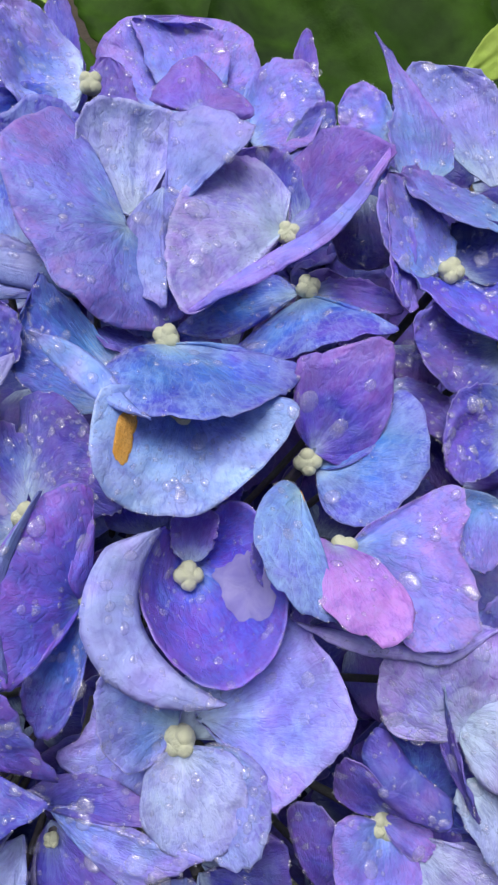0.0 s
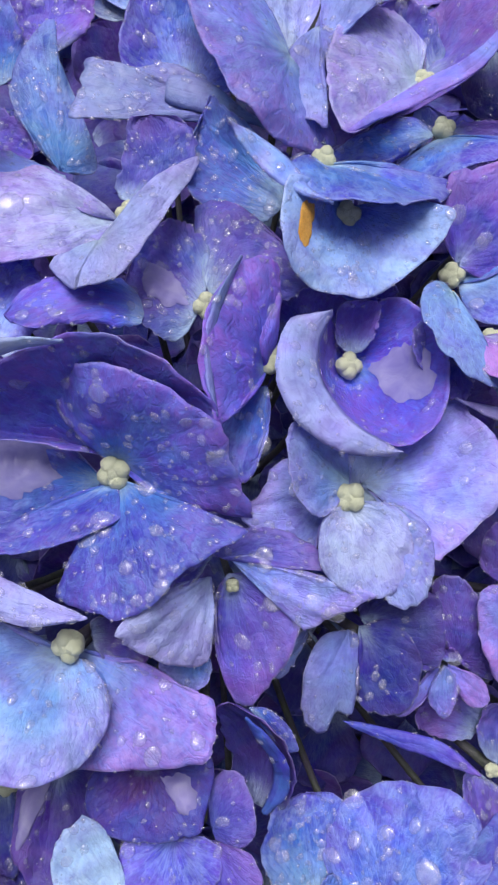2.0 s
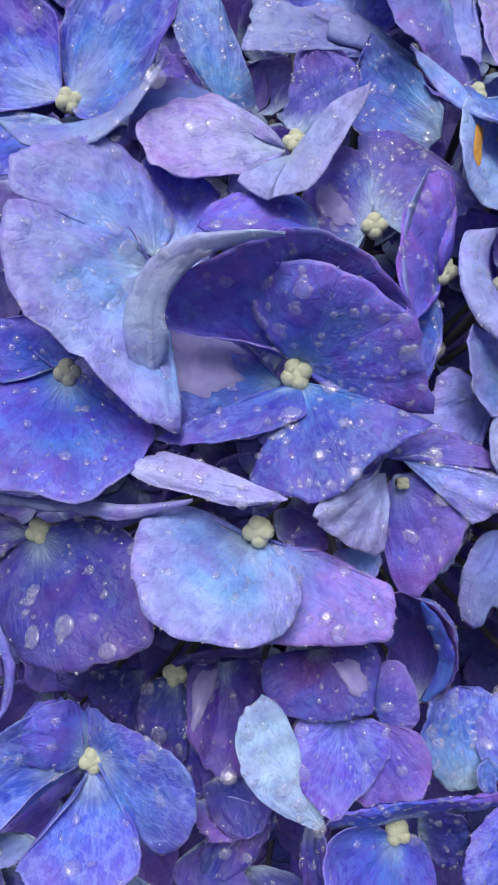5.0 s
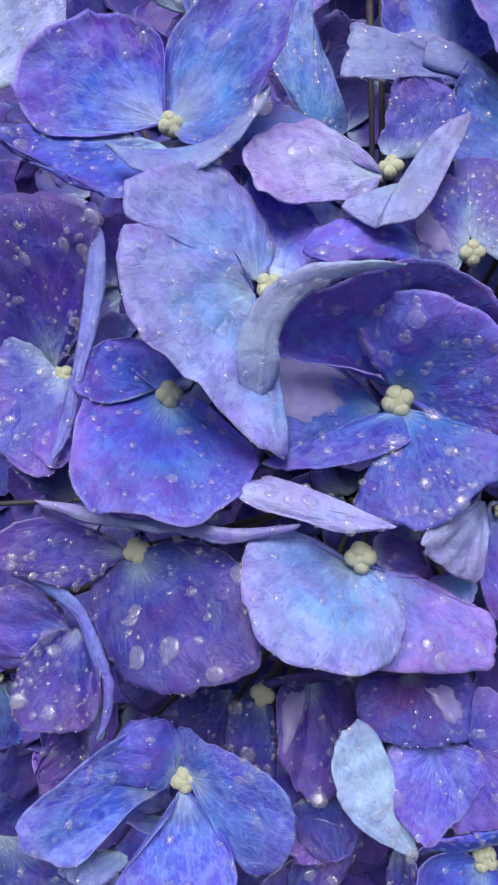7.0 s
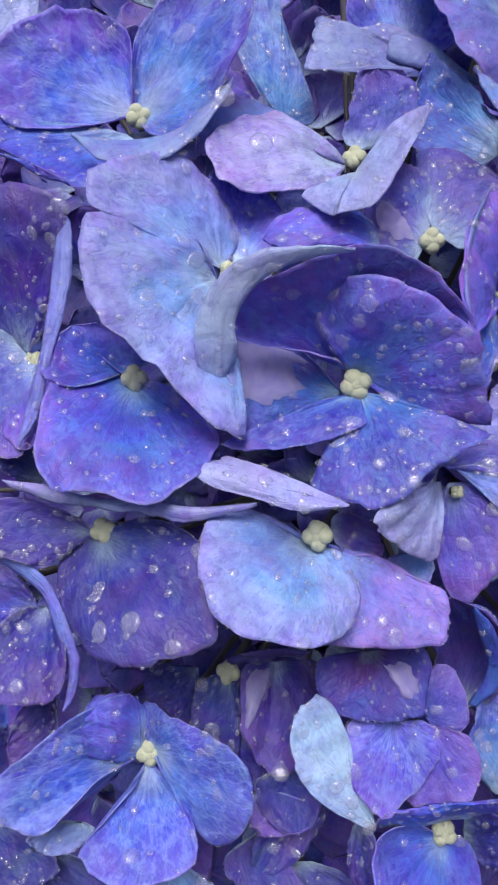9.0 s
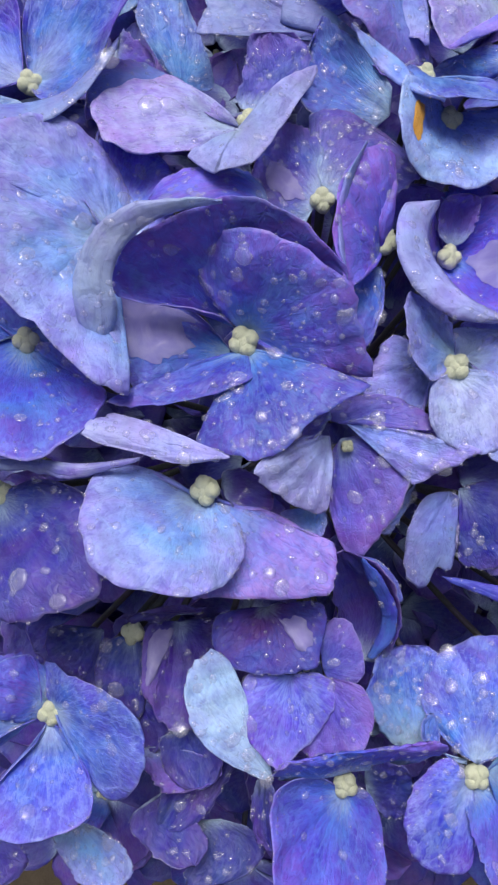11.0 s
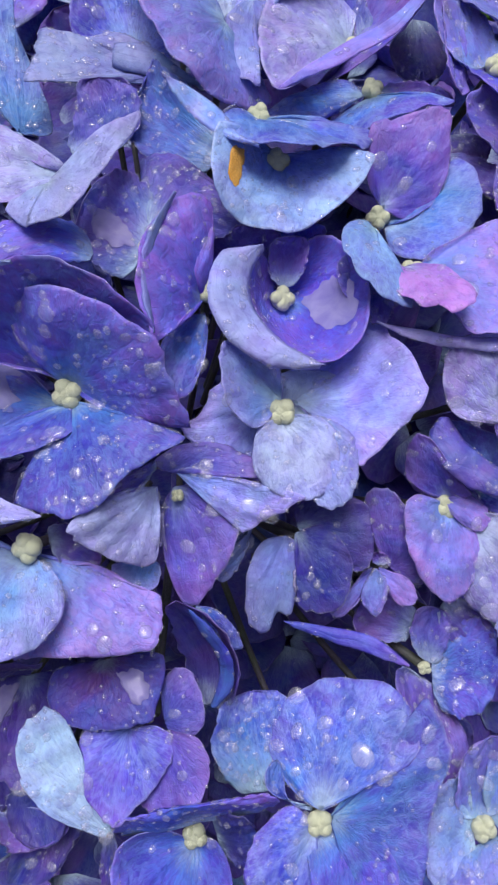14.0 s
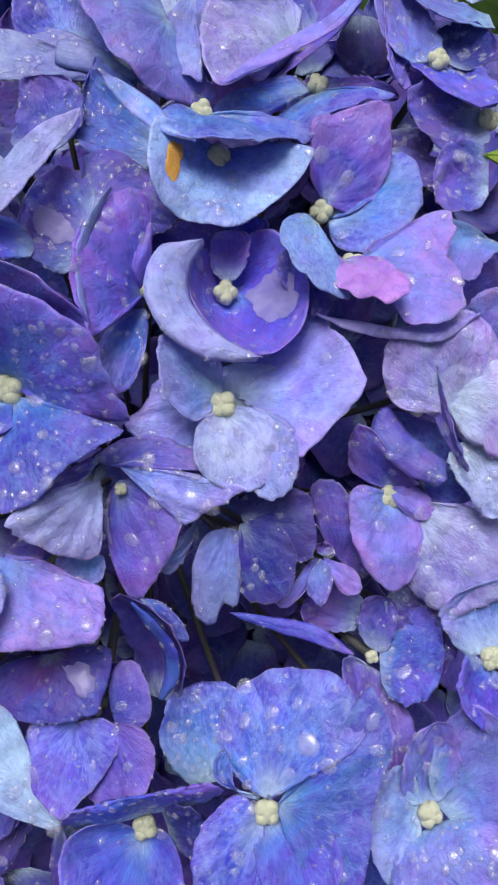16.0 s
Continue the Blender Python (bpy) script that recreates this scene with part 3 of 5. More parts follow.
# low
fl = floret((-31.2, 55.2, -38.6), 1.65)
sepal(fl, "l", (-0.9, 1.3, -1.0), [(-3.7, -0.3, 0.5), (-7.5, -0.2, 2.2), (-10.7, -1.8, 1.5), (-11.3, -4.8, -2.1), (-10.4, -7.1, -5.4), (-8.1, -8.2, -7.6), (-4.8, -7.9, -8.7), (-0.9, -7.1, -9.3), (2.3, -5.4, -8.4), (4.0, -3.2, -6.4), (3.9, -1.3, -4.0), (2.1, -0.3, -1.9)], 0.8)
sepal(fl, "k", (0.0, 2.5, -1.1), [(3.9, 1.9, -2.1), (6.9, 2.0, -2.3), (10.4, 1.4, -4.2), (13.0, 1.1, -5.2), (13.2, 0.2, -7.6), (12.3, -0.8, -9.8), (6.6, -1.5, -10.5), (1.1, -1.8, -10.5), (-1.1, -1.8, -10.2), (-0.9, -0.2, -6.3)], 0.5)
petal(fl, "d", (1.4, 2.0, 0.2), (5.3, 0.0, -1.0), (0.7, 0.0, -4.2), (0.1, 0.0, 0.1), 1.1)
sepal(fl, "s", (2.5, -3.9, 3.4), [(-1.3, -3.2, 4.4), (-5.5, -2.9, 4.6), (-7.3, -2.7, 5.1), (-8.0, -1.7, 7.3), (-10.4, -1.7, 7.3), (-12.4, -2.7, 6.1), (-11.3, -3.2, 4.7), (-6.5, -3.7, 3.6), (-2.4, -4.2, 2.7)], 0.3, pale=0.3)

# disc
fl = floret((-5.7, 64.3, -12.3))
band(fl, "s", [(-2.3, -4.3, 5.1), (-5.9, -6.8, 3.7), (-7.5, -9.8, -0.1), (-6.9, -10.5, -4.1), (-4.4, -10.3, -7.1), (-0.8, -9.8, -8.8), (3.1, -9.3, -9.0)], [(-1.8, -3.3, 4.4), (-3.3, -5.8, 1.1), (-3.3, -7.3, -1.6), (-2.0, -8.3, -4.1), (0.3, -8.8, -6.4), (2.6, -9.0, -7.7), (4.3, -9.0, -8.3)], 0.6)
sepal(fl, "v", (-0.2, 1.2, 1.1), [(-2.2, -1.8, 4.8), (-3.6, -5.3, 0.0), (-2.4, -6.8, -3.3), (-0.1, -7.8, -6.0), (2.7, -7.8, -7.7), (5.7, -7.3, -7.4), (8.1, -6.3, -4.9), (9.0, -5.3, -1.8), (8.8, -4.3, 2.0), (7.0, -2.3, 5.6), (3.5, -0.3, 6.8)], -2.0, frill=0.5, film=(0.55, 0.38, 0.30, 0.22))
petal(fl, "p", (0.3, -0.5, 1.1), (1.2, -2.2, 5.1), (4.4, 0.0, -0.1), (-0.2, 0.0, 0.9), 1.1)

# white
fl = floret((-5.8, 58.9, -25.2), 1.6)
sepal(fl, "w", (-0.3, 0.1, -0.7), [(-2.3, -1.1, -1.3), (-3.1, -1.5, -3.4), (-2.9, -2.0, -6.2), (-1.2, -2.3, -8.1), (1.9, -2.3, -8.9), (4.2, -2.2, -8.2), (5.4, -1.7, -5.8), (5.8, -1.2, -2.9), (4.4, -0.9, -0.9), (1.8, -0.8, -0.2)], 0.8)
sepal(fl, "l", (2.1, 0.6, -0.8), [(5.0, -0.1, -0.8), (7.3, -0.7, -2.7), (7.6, -1.5, -5.8), (6.8, -2.2, -8.7), (5.0, -2.3, -9.8), (3.0, -2.0, -8.9), (4.3, -1.3, -5.8)], 0.5)
sepal(fl, "l", (1.2, 1.7, 1.1), [(1.7, 5.0, 5.4), (5.4, 4.0, 6.8), (9.8, 3.6, 10.4), (11.9, 1.7, 7.9), (14.3, -0.8, 3.9), (14.2, -2.0, 0.9), (11.7, -2.0, -1.9), (8.8, -1.9, -4.7), (7.4, -1.6, -5.3), (5.6, 0.3, -2.3)], -0.6)
sepal(fl, "l", (-0.2, 0.0, 1.3), [(0.1, 1.1, 4.1), (-2.5, -1.1, 5.9), (-5.7, -3.9, 7.0), (-6.2, -4.6, 4.4), (-5.7, -4.4, 1.1), (-3.9, -3.0, -1.4), (-2.0, -1.2, -1.3)], -0.4)
sepal(fl, "l", (-1.5, 1.7, 0.3), [(-5.1, 1.7, 3.3), (-7.4, 1.3, 2.7), (-8.6, 0.8, 0.0), (-10.7, 0.4, -1.7), (-7.5, 0.5, -4.5), (-3.7, 0.8, -6.3), (-3.0, 1.2, -3.3)], 0.3)
petal(fl, "w", (0.8, 1.7, -0.8), (3.8, 1.1, 5.3), (8.9, -0.3, -1.3), (0.6, -0.2, 0.9), 0.1, root=3.0)

# orange marked
fl = floret((-6.2, 63.8, 2.9))
sepal(fl, "o", (0.3, 1.2, 1.2), [(-2.2, -0.8, 1.0), (-5.8, -5.8, 1.7), (-6.8, -7.3, -2.5), (-6.4, -7.3, -5.7), (-4.7, -6.3, -8.0), (-1.6, -5.3, -9.0), (1.9, -4.3, -9.1), (5.3, -2.8, -7.0), (8.8, -1.8, -3.6), (10.8, -0.8, 0.4), (8.2, 1.2, 1.7), (3.8, 2.2, 1.8)], 0.5, frill=0.5, stain=(0.62, -0.47, 0.13, 0.12, 0.04))

# mid
fl = floret((-8.1, 68.8, 10.4))
sepal(fl, "b", (0.1, -0.5, -0.8), [(-3.8, -2.8, -1.9), (-4.6, -8.8, -4.3), (-2.7, -10.3, -6.9), (1.1, -11.5, -8.4), (4.8, -11.3, -8.7), (8.5, -8.8, -7.8), (12.0, -3.8, -5.7), (12.4, -1.8, -3.1), (8.0, -1.8, -2.5), (4.2, -0.8, -1.3)], 0.9)
band(fl, "l", [(-10.0, -12.0, -1.4), (-7.9, -11.3, -4.0), (-4.9, -11.0, -6.7), (-0.1, -11.3, -8.7)], [(-9.9, -12.0, -1.2), (-7.2, -10.3, -1.8), (-4.0, -9.8, -4.0), (-2.2, -10.3, -6.6), (0.0, -11.2, -8.4)], 0.3)
petal(fl, "p", (-0.7, 0.0, -0.6), (-5.8, -1.7, 1.2), (-0.5, -3.3, -2.3), (0.3, -0.3, -0.8), 0.6)

# top
fl = floret((6.4, 75.9, 16.9))
sepal(fl, "b", (0.0, 0.0, -0.9), [(-4.0, -0.6, -3.2), (-8.5, -2.6, -7.1), (-7.6, -4.9, -8.9), (-2.0, -7.4, -8.6), (3.4, -8.5, -7.1), (7.9, -9.2, -5.7), (4.9, -6.1, -4.2), (2.5, -2.2, -1.7)], 0.5)
sepal(fl, "b", (-0.9, 0.0, -0.6), [(-4.0, 0.1, 1.6), (-8.9, -2.3, -1.1), (-12.8, -4.6, -4.2), (-13.4, -5.2, -5.7), (-8.8, -3.8, -6.0), (-4.6, -1.7, -3.7)], 0.3)
petal(fl, "p", (1.2, 0.0, -0.7), (8.8, -2.2, -2.0), (0.9, -2.2, -3.8), (-0.6, 0.0, 0.9), 1.1)

# crown
fl = floret((4.4, 77.7, 23.3))
sepal(fl, "q", (-0.7, -0.1, 0.3), [(-0.6, 0.7, 5.7), (0.7, 1.4, 8.5), (-1.9, 1.4, 10.1), (-6.9, -1.6, 8.9), (-10.9, -6.3, 3.1), (-12.3, -9.3, -1.9), (-12.3, -11.0, -5.7), (-10.4, -11.5, -11.0), (-6.7, -8.9, -8.5), (-3.3, -5.4, -4.8)], 0.8)
petal(fl, "p", (0.1, 0.0, 0.3), (-3.9, -0.7, 9.2), (9.9, 2.2, 2.7), (-1.9, -1.4, 0.7), 2.2)
sepal(fl, "p", (-0.0, 0.0, 0.7), [(0.3, 0.4, 4.9), (1.0, 1.7, 9.3), (4.9, -0.8, 11.7), (9.9, -7.2, 7.4), (9.7, -8.2, 4.7), (7.0, -7.4, 1.0), (3.7, -6.1, -2.7), (-3.8, -0.3, -4.8), (-7.7, 2.4, -6.7), (-4.5, 0.7, -3.9)], -0.8)
band(fl, "k", [(-10.1, -11.3, -11.1), (-5.5, -10.5, -8.7), (-0.6, -9.7, -5.9), (4.0, -8.8, -3.0), (7.5, -8.0, 1.2), (10.3, -7.2, 5.6)], [(-10.4, -11.0, -10.4), (-6.7, -10.2, -7.6), (-2.2, -9.4, -4.5), (2.3, -8.5, -1.8), (6.4, -7.7, 2.1), (10.0, -6.9, 7.4)], 0.1)

# left top
fl = floret((-12.6, 72.6, 23.2), 1.5, False)
sepal(fl, "k", (0.6, -4.4, -1.9), [(-6.3, -0.4, 11.1), (-10.4, -5.4, 7.9), (-10.8, -8.1, 3.3), (-8.5, -9.4, -2.9), (-6.0, -9.4, -7.0), (-3.5, -8.9, -10.0), (-0.3, -7.1, -11.9), (3.6, -4.0, -12.1), (5.8, -1.0, -9.9), (3.8, -1.1, -6.7), (1.1, -2.6, -5.3)], 0.6)
sepal(fl, "w", (0.7, 0.0, 0.4), [(-3.0, -1.9, 1.8), (-4.8, -2.8, 6.0), (-4.3, -2.7, 10.3), (-1.9, -1.6, 12.2), (1.3, -0.1, 12.2), (4.6, 1.4, 12.0), (4.1, 1.3, 7.1), (2.4, 0.5, 3.2)], -1.2)
sepal(fl, "g", (4.1, -1.1, -0.8), [(3.4, -0.4, 2.9), (4.2, 0.1, 6.1), (4.4, 1.2, 11.3), (8.3, 1.0, 12.1), (13.1, 0.3, 10.6), (12.0, -0.2, 7.4), (9.0, -0.4, 5.2), (5.5, -0.7, 2.2)], 0.8)
sepal(fl, "g", (3.8, -1.1, 3.2), [(0.6, -2.8, -0.2), (-0.0, -4.1, -4.0), (0.7, -5.1, -7.6), (4.1, -5.6, -10.2), (4.7, -5.1, -8.7), (3.9, -3.9, -4.5), (4.6, -2.8, -1.4), (5.6, -1.6, 2.2)], 0.5)
sepal(fl, "p", (6.9, 4.4, 13.1), [(1.4, 5.8, 15.3), (3.5, 7.0, 19.5), (6.3, 7.5, 21.2), (9.3, 6.7, 18.4), (13.2, 5.5, 14.0), (11.3, 5.2, 12.8)], 0.5)

# top back
fl = floret((-7.1, 85.8, 41.5))
petal(fl, "k", (-0.7, 0.0, -1.4), (-1.1, 4.4, 15.4), (20.1, -1.1, -0.6), (-0.9, -0.5, -0.2), 0.6)
petal(fl, "k", (0.0, 0.0, -0.7), (-3.8, 2.2, 12.5), (11.5, -1.1, -2.1), (0.3, 0.5, 3.8), 1.1)
petal(fl, "k", (7.3, -3.3, -5.6), (8.7, 0.0, 6.0), (4.0, -4.4, -12.4), (-0.8, 0.0, 0.9), 1.1)
petal(fl, "p", (11.2, -5.5, -8.0), (6.0, 0.0, 3.9), (-0.7, -2.2, -6.4), (-0.2, 0.0, 0.6), 0.7)
petal(fl, "p", (13.9, -1.1, -1.9), (0.5, 2.2, 12.3), (3.1, 0.0, 0.0), (-0.1, 0.0, 0.3), 0.6, tip=1.4)
petal(fl, "p", (-8.7, -2.2, -1.4), (-1.2, 1.1, 6.9), (5.6, 0.0, -1.4), (0.0, -0.6, -1.1), 0.7)

# top left
fl = floret((-18.1, 79.2, 40.9))
petal(fl, "l", (-0.6, 0.0, -0.1), (-7.9, -6.6, 3.2), (0.1, -5.5, -13.8), (-0.8, 0.5, -0.1), 1.6)
petal(fl, "v", (-2.9, -2.2, -3.1), (-6.4, -5.5, -3.5), (0.4, -2.2, -6.5), (-0.3, -0.5, -0.2), 1.1)
petal(fl, "p", (-3.7, 4.4, 3.6), (-2.9, 4.4, 13.1), (4.2, 0.0, -1.4), (0.3, 0.0, -1.2), 0.6)

# top far left
fl = floret((-29.3, 74.8, 29.5), 1.2, False)
sepal(fl, "b", (6.4, -4.7, -10.8), [(1.7, -5.8, -11.0), (-0.9, -6.8, -8.8), (-0.7, -6.8, -4.8), (1.0, -5.8, 0.4), (4.2, -4.8, 3.7), (8.6, -2.8, 6.4), (13.4, -0.8, 2.7), (13.7, -2.8, -7.5), (8.6, -4.8, -12.0)], -1.2)
band(fl, "g", [(3.8, -6.8, -14.5), (9.4, -6.8, -14.7), (13.4, -6.8, -15.8), (17.8, -6.3, -16.9), (21.3, -5.8, -17.6)], [(4.3, -6.8, -9.5), (9.0, -6.8, -11.3), (13.2, -6.8, -14.6), (18.7, -6.3, -16.4), (21.5, -5.8, -17.1)], 0.3)

# right top
fl = floret((21.1, 72.6, 17.9))
petal(fl, "k", (-0.8, 0.0, 0.2), (-6.1, -2.2, 9.3), (-6.4, -4.4, -4.8), (0.5, 0.0, -1.8), 1.1, tip=1.6, root=2.0)
petal(fl, "v", (-0.2, 0.0, -0.8), (4.0, -4.4, -7.2), (10.0, 1.7, -1.1), (-1.2, 0.3, 2.4), 1.1)
petal(fl, "d", (0.7, 1.1, 1.0), (5.9, -1.1, 2.7), (3.9, -4.4, -7.5), (0.0, 0.5, 0.1), 1.1)
petal(fl, "p", (-5.6, 0.0, 10.8), (-0.1, -3.5, -15.1), (3.4, 1.7, -3.0), (0.2, -0.2, -1.9), 0.7)
petal(fl, "k", (-2.9, 2.2, 10.4), (-4.0, 3.3, 17.9), (7.4, 1.1, -0.1), (2.6, 0.0, -2.1), 1.1, tip=1.3, root=2.4)
petal(fl, "g", (6.6, 6.6, 11.4), (-4.5, 2.2, 14.9), (11.4, -1.1, -2.8), (-1.2, -0.6, 3.0), 1.6)
petal(fl, "k", (8.1, 2.2, 5.5), (-13.4, -2.2, 4.6), (-0.3, -3.3, -5.3), (-0.7, -0.6, 0.0), 1.1)
petal(fl, "k", (-5.2, 4.4, 15.9), (-5.7, 2.2, 4.5), (-1.5, -1.1, -6.4), (0.3, 0.6, 1.8), 0.6)
petal(fl, "d", (-7.9, 8.8, 11.6), (0.3, -2.2, -9.8), (7.1, 0.0, 0.0), (-0.2, -1.1, -1.0), 1.1)

# ochre
fl = floret((5.8, 68.8, -1.9))
sepal(fl, "p", (0.5, -0.5, 1.0), [(-1.2, -1.4, 3.2), (-1.5, -2.1, 7.0), (-1.0, -2.7, 9.9), (2.2, -2.8, 10.7), (7.5, -3.0, 11.8), (8.2, -2.3, 8.6), (7.8, -1.5, 4.3), (5.8, -0.8, 0.5), (3.0, -0.6, -0.4)], 0.7)
sepal(fl, "b", (0.9, 0.5, -0.7), [(3.0, -0.8, -0.6), (6.3, -1.2, 1.0), (8.1, -0.4, 4.4), (9.1, 0.5, 7.2), (11.3, -1.0, 5.4), (11.5, -3.1, 1.0), (10.0, -3.9, -2.1), (7.3, -4.3, -5.2), (4.7, -3.8, -6.1), (2.2, -2.6, -5.4), (1.0, -1.3, -3.4)], 0.4)
sepal(fl, "L", (-1.1, -4.4, -2.5), [(-2.7, -4.6, -1.6), (-4.9, -7.7, -3.4), (-5.4, -10.4, -6.0), (-4.0, -12.2, -9.0), (-1.3, -12.7, -11.6), (1.6, -11.7, -12.8), (-0.6, -10.1, -9.4), (-1.5, -8.8, -7.2), (-0.8, -6.3, -5.0)], 0.6, stain=(0.32, 0.82, 0.3, 0.09))

# pink
fl = floret((8.6, 63.2, -9.8))
sepal(fl, "P", (-1.0, -0.5, 0.6), [(-3.3, -0.7, 1.4), (-4.4, -2.2, 0.1), (-3.7, -5.1, -2.3), (-1.4, -7.7, -4.5), (0.6, -9.0, -5.5), (2.7, -9.6, -5.9), (4.5, -8.3, -4.8), (4.6, -6.2, -3.0), (2.9, -3.9, -1.1)], 0.9)
sepal(fl, "k", (0.6, 0.0, 0.2), [(2.1, -0.5, 2.3), (5.7, -0.1, 4.1), (9.9, 0.2, 5.9), (11.1, -0.9, 3.9), (10.0, -2.1, 1.0), (10.9, -3.9, -2.6), (10.9, -4.6, -4.1), (10.1, -5.6, -6.4), (7.7, -5.8, -7.5), (4.6, -5.3, -7.2), (3.1, -3.2, -3.2)], 0.4)
band(fl, "q", [(-4.3, -3.2, -6.1), (0.1, -3.7, -8.2), (4.9, -3.9, -8.9), (8.7, -3.9, -9.1), (12.7, -3.7, -6.7)], [(-4.5, -2.7, -5.7), (-0.3, -2.9, -6.6), (4.1, -3.2, -7.5), (8.4, -3.2, -7.5), (12.8, -3.2, -6.0)], 0.4)
petal(fl, "p", (-3.5, 0.6, 0.7), (-3.2, -2.2, -4.7), (5.4, -1.1, -6.2), (-0.4, -1.6, -0.5), 1.1)

# right small
fl = floret((27.1, 72.6, 10.3))
petal(fl, "p", (0.0, 0.0, 0.0), (-10.8, -4.4, -0.3), (1.6, -2.2, -8.9), (-0.9, -1.1, -0.6), 1.1)
petal(fl, "p", (-1.0, -3.3, -8.9), (-7.9, -4.4, -1.4), (-0.5, -2.2, -8.9), (-0.6, -1.1, 0.3), 1.1)
petal(fl, "k", (-2.2, -6.6, -16.5), (-5.1, -3.3, -5.0), (5.4, 0.0, -4.2), (-1.2, -0.5, 1.7), 1.1)
petal(fl, "d", (-12.9, -2.2, -4.9), (6.3, -2.2, -3.8), (-0.6, -2.2, -5.2), (0.6, 0.0, -0.1), 0.6)
petal(fl, "d", (-11.4, 2.2, 0.3), (1.9, -2.2, -5.6), (5.1, -1.1, -0.1), (0.8, -0.6, 0.8), 0.6)
petal(fl, "d", (-8.3, 0.0, -8.9), (2.9, -2.2, -5.8), (2.0, -1.1, 4.1), (-0.7, -0.5, -0.3), 0.6)

# lilac right
fl = floret((22.3, 62.7, -21.7), 1.3,False)
sepal(fl, "q", (-2.1, -0.6, -4.9), [(-6.5, -1.3, -4.5), (-9.9, -1.6, -3.6), (-11.2, -2.2, 0.0), (-10.1, -2.8, 3.5), (-6.8, -3.0, 5.2), (-2.7, -3.0, 6.1), (1.1, -2.4, 3.4), (1.3, -1.4, -2.5)], 0.6)
band(fl, "p", [(-11.2, -0.2, -3.8), (-12.2, -0.7, -5.9), (-11.2, -1.2, -8.8), (-9.0, -1.7, -11.1), (-5.7, -1.7, -13.0)], [(-9.3, 0.1, -4.4), (-8.3, -0.2, -6.3), (-6.4, -0.7, -8.3), (-4.5, -1.2, -9.8), (-3.8, -1.4, -11.5)], 0.5)
petal(fl, "p", (-5.5, -2.2, 0.8), (2.9, -1.1, -11.8), (-0.9, 1.7, -0.2), (-0.7, 0.8, 0.0), 0.3)
petal(fl, "q", (-3.5, -1.1, -3.1), (7.4, -2.8, -4.2), (-3.7, -0.5, -9.4), (0.4, -0.6, 1.1), -0.7, root=2.2)
petal(fl, "w", (-3.0, -1.6, -8.0), (4.3, -1.6, -7.8), (6.3, -1.1, 3.4), (1.2, -0.3, 0.6), -0.4)
petal(fl, "k", (0.0, 0.0, 0.9), (5.0, -3.3, 6.6), (6.8, -1.1, -6.4), (-0.6, 0.0, -0.5), 1.1)

# speckled
fl = floret((12.5, 64.7, -35.6))
sepal(fl, "k", (0.1, 0.0, 0.1), [(-3.1, -1.2, 1.5), (-4.8, -1.7, 0.3), (-4.8, -2.4, -3.7), (-3.6, -2.8, -7.3), (-0.6, -2.7, -10.1), (1.8, -2.0, -9.1), (3.6, -1.2, -6.4), (3.2, -0.6, -2.8), (1.3, -0.6, -0.5)], 0.8)
sepal(fl, "q", (0.9, 0.2, -0.3), [(3.1, -0.8, -2.7), (6.7, -1.4, -0.9), (8.6, -1.8, -1.2), (13.0, -2.7, -2.7), (12.8, -2.9, -10.0), (8.3, -2.1, -12.5), (5.2, -1.6, -12.6), (2.3, -1.0, -10.8), (1.2, -0.6, -7.1)], 0.8)
sepal(fl, "k", (-0.4, -0.5, 0.8), [(2.0, -0.4, 1.5), (4.0, -0.9, 0.2), (4.6, -1.4, -1.4), (3.3, -1.7, -2.6), (1.3, -1.3, -1.7), (0.1, -0.8, -0.4)], 0.6, pale=0.3)
sepal(fl, "p", (0.6, 0.2, 0.7), [(-2.5, -1.1, 1.8), (-4.8, -1.8, 3.7), (-4.5, -4.1, 7.7), (-2.4, -4.2, 7.3), (1.0, -2.3, 3.0), (2.4, -1.6, 1.4)], 0.4)
sepal(fl, "v", (3.5, 0.2, 1.6), [(0.6, 1.1, 3.5), (-1.0, 1.1, 6.8), (0.5, 0.4, 9.6), (4.1, -0.4, 8.6), (8.2, -1.1, 6.0), (9.0, -0.6, -0.3), (5.4, 0.4, -0.7)], -0.6)

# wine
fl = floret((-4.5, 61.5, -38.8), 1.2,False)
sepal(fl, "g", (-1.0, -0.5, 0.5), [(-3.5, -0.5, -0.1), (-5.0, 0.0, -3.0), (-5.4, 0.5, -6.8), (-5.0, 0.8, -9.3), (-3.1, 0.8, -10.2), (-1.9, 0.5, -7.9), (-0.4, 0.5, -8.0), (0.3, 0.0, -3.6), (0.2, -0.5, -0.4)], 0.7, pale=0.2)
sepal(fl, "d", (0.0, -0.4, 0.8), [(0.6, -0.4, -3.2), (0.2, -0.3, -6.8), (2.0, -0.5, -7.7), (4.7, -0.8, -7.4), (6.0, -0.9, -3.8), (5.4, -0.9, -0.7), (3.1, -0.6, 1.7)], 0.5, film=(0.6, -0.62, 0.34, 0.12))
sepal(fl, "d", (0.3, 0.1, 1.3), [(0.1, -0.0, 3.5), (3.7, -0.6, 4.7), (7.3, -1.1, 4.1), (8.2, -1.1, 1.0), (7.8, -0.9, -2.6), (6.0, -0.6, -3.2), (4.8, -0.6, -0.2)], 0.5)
petal(fl, "g", (-5.5, 0.1, 2.7), (-3.0, -1.1, -6.2), (-1.4, 1.1, -4.4), (1.8, 0.0, -0.2), 0.6)
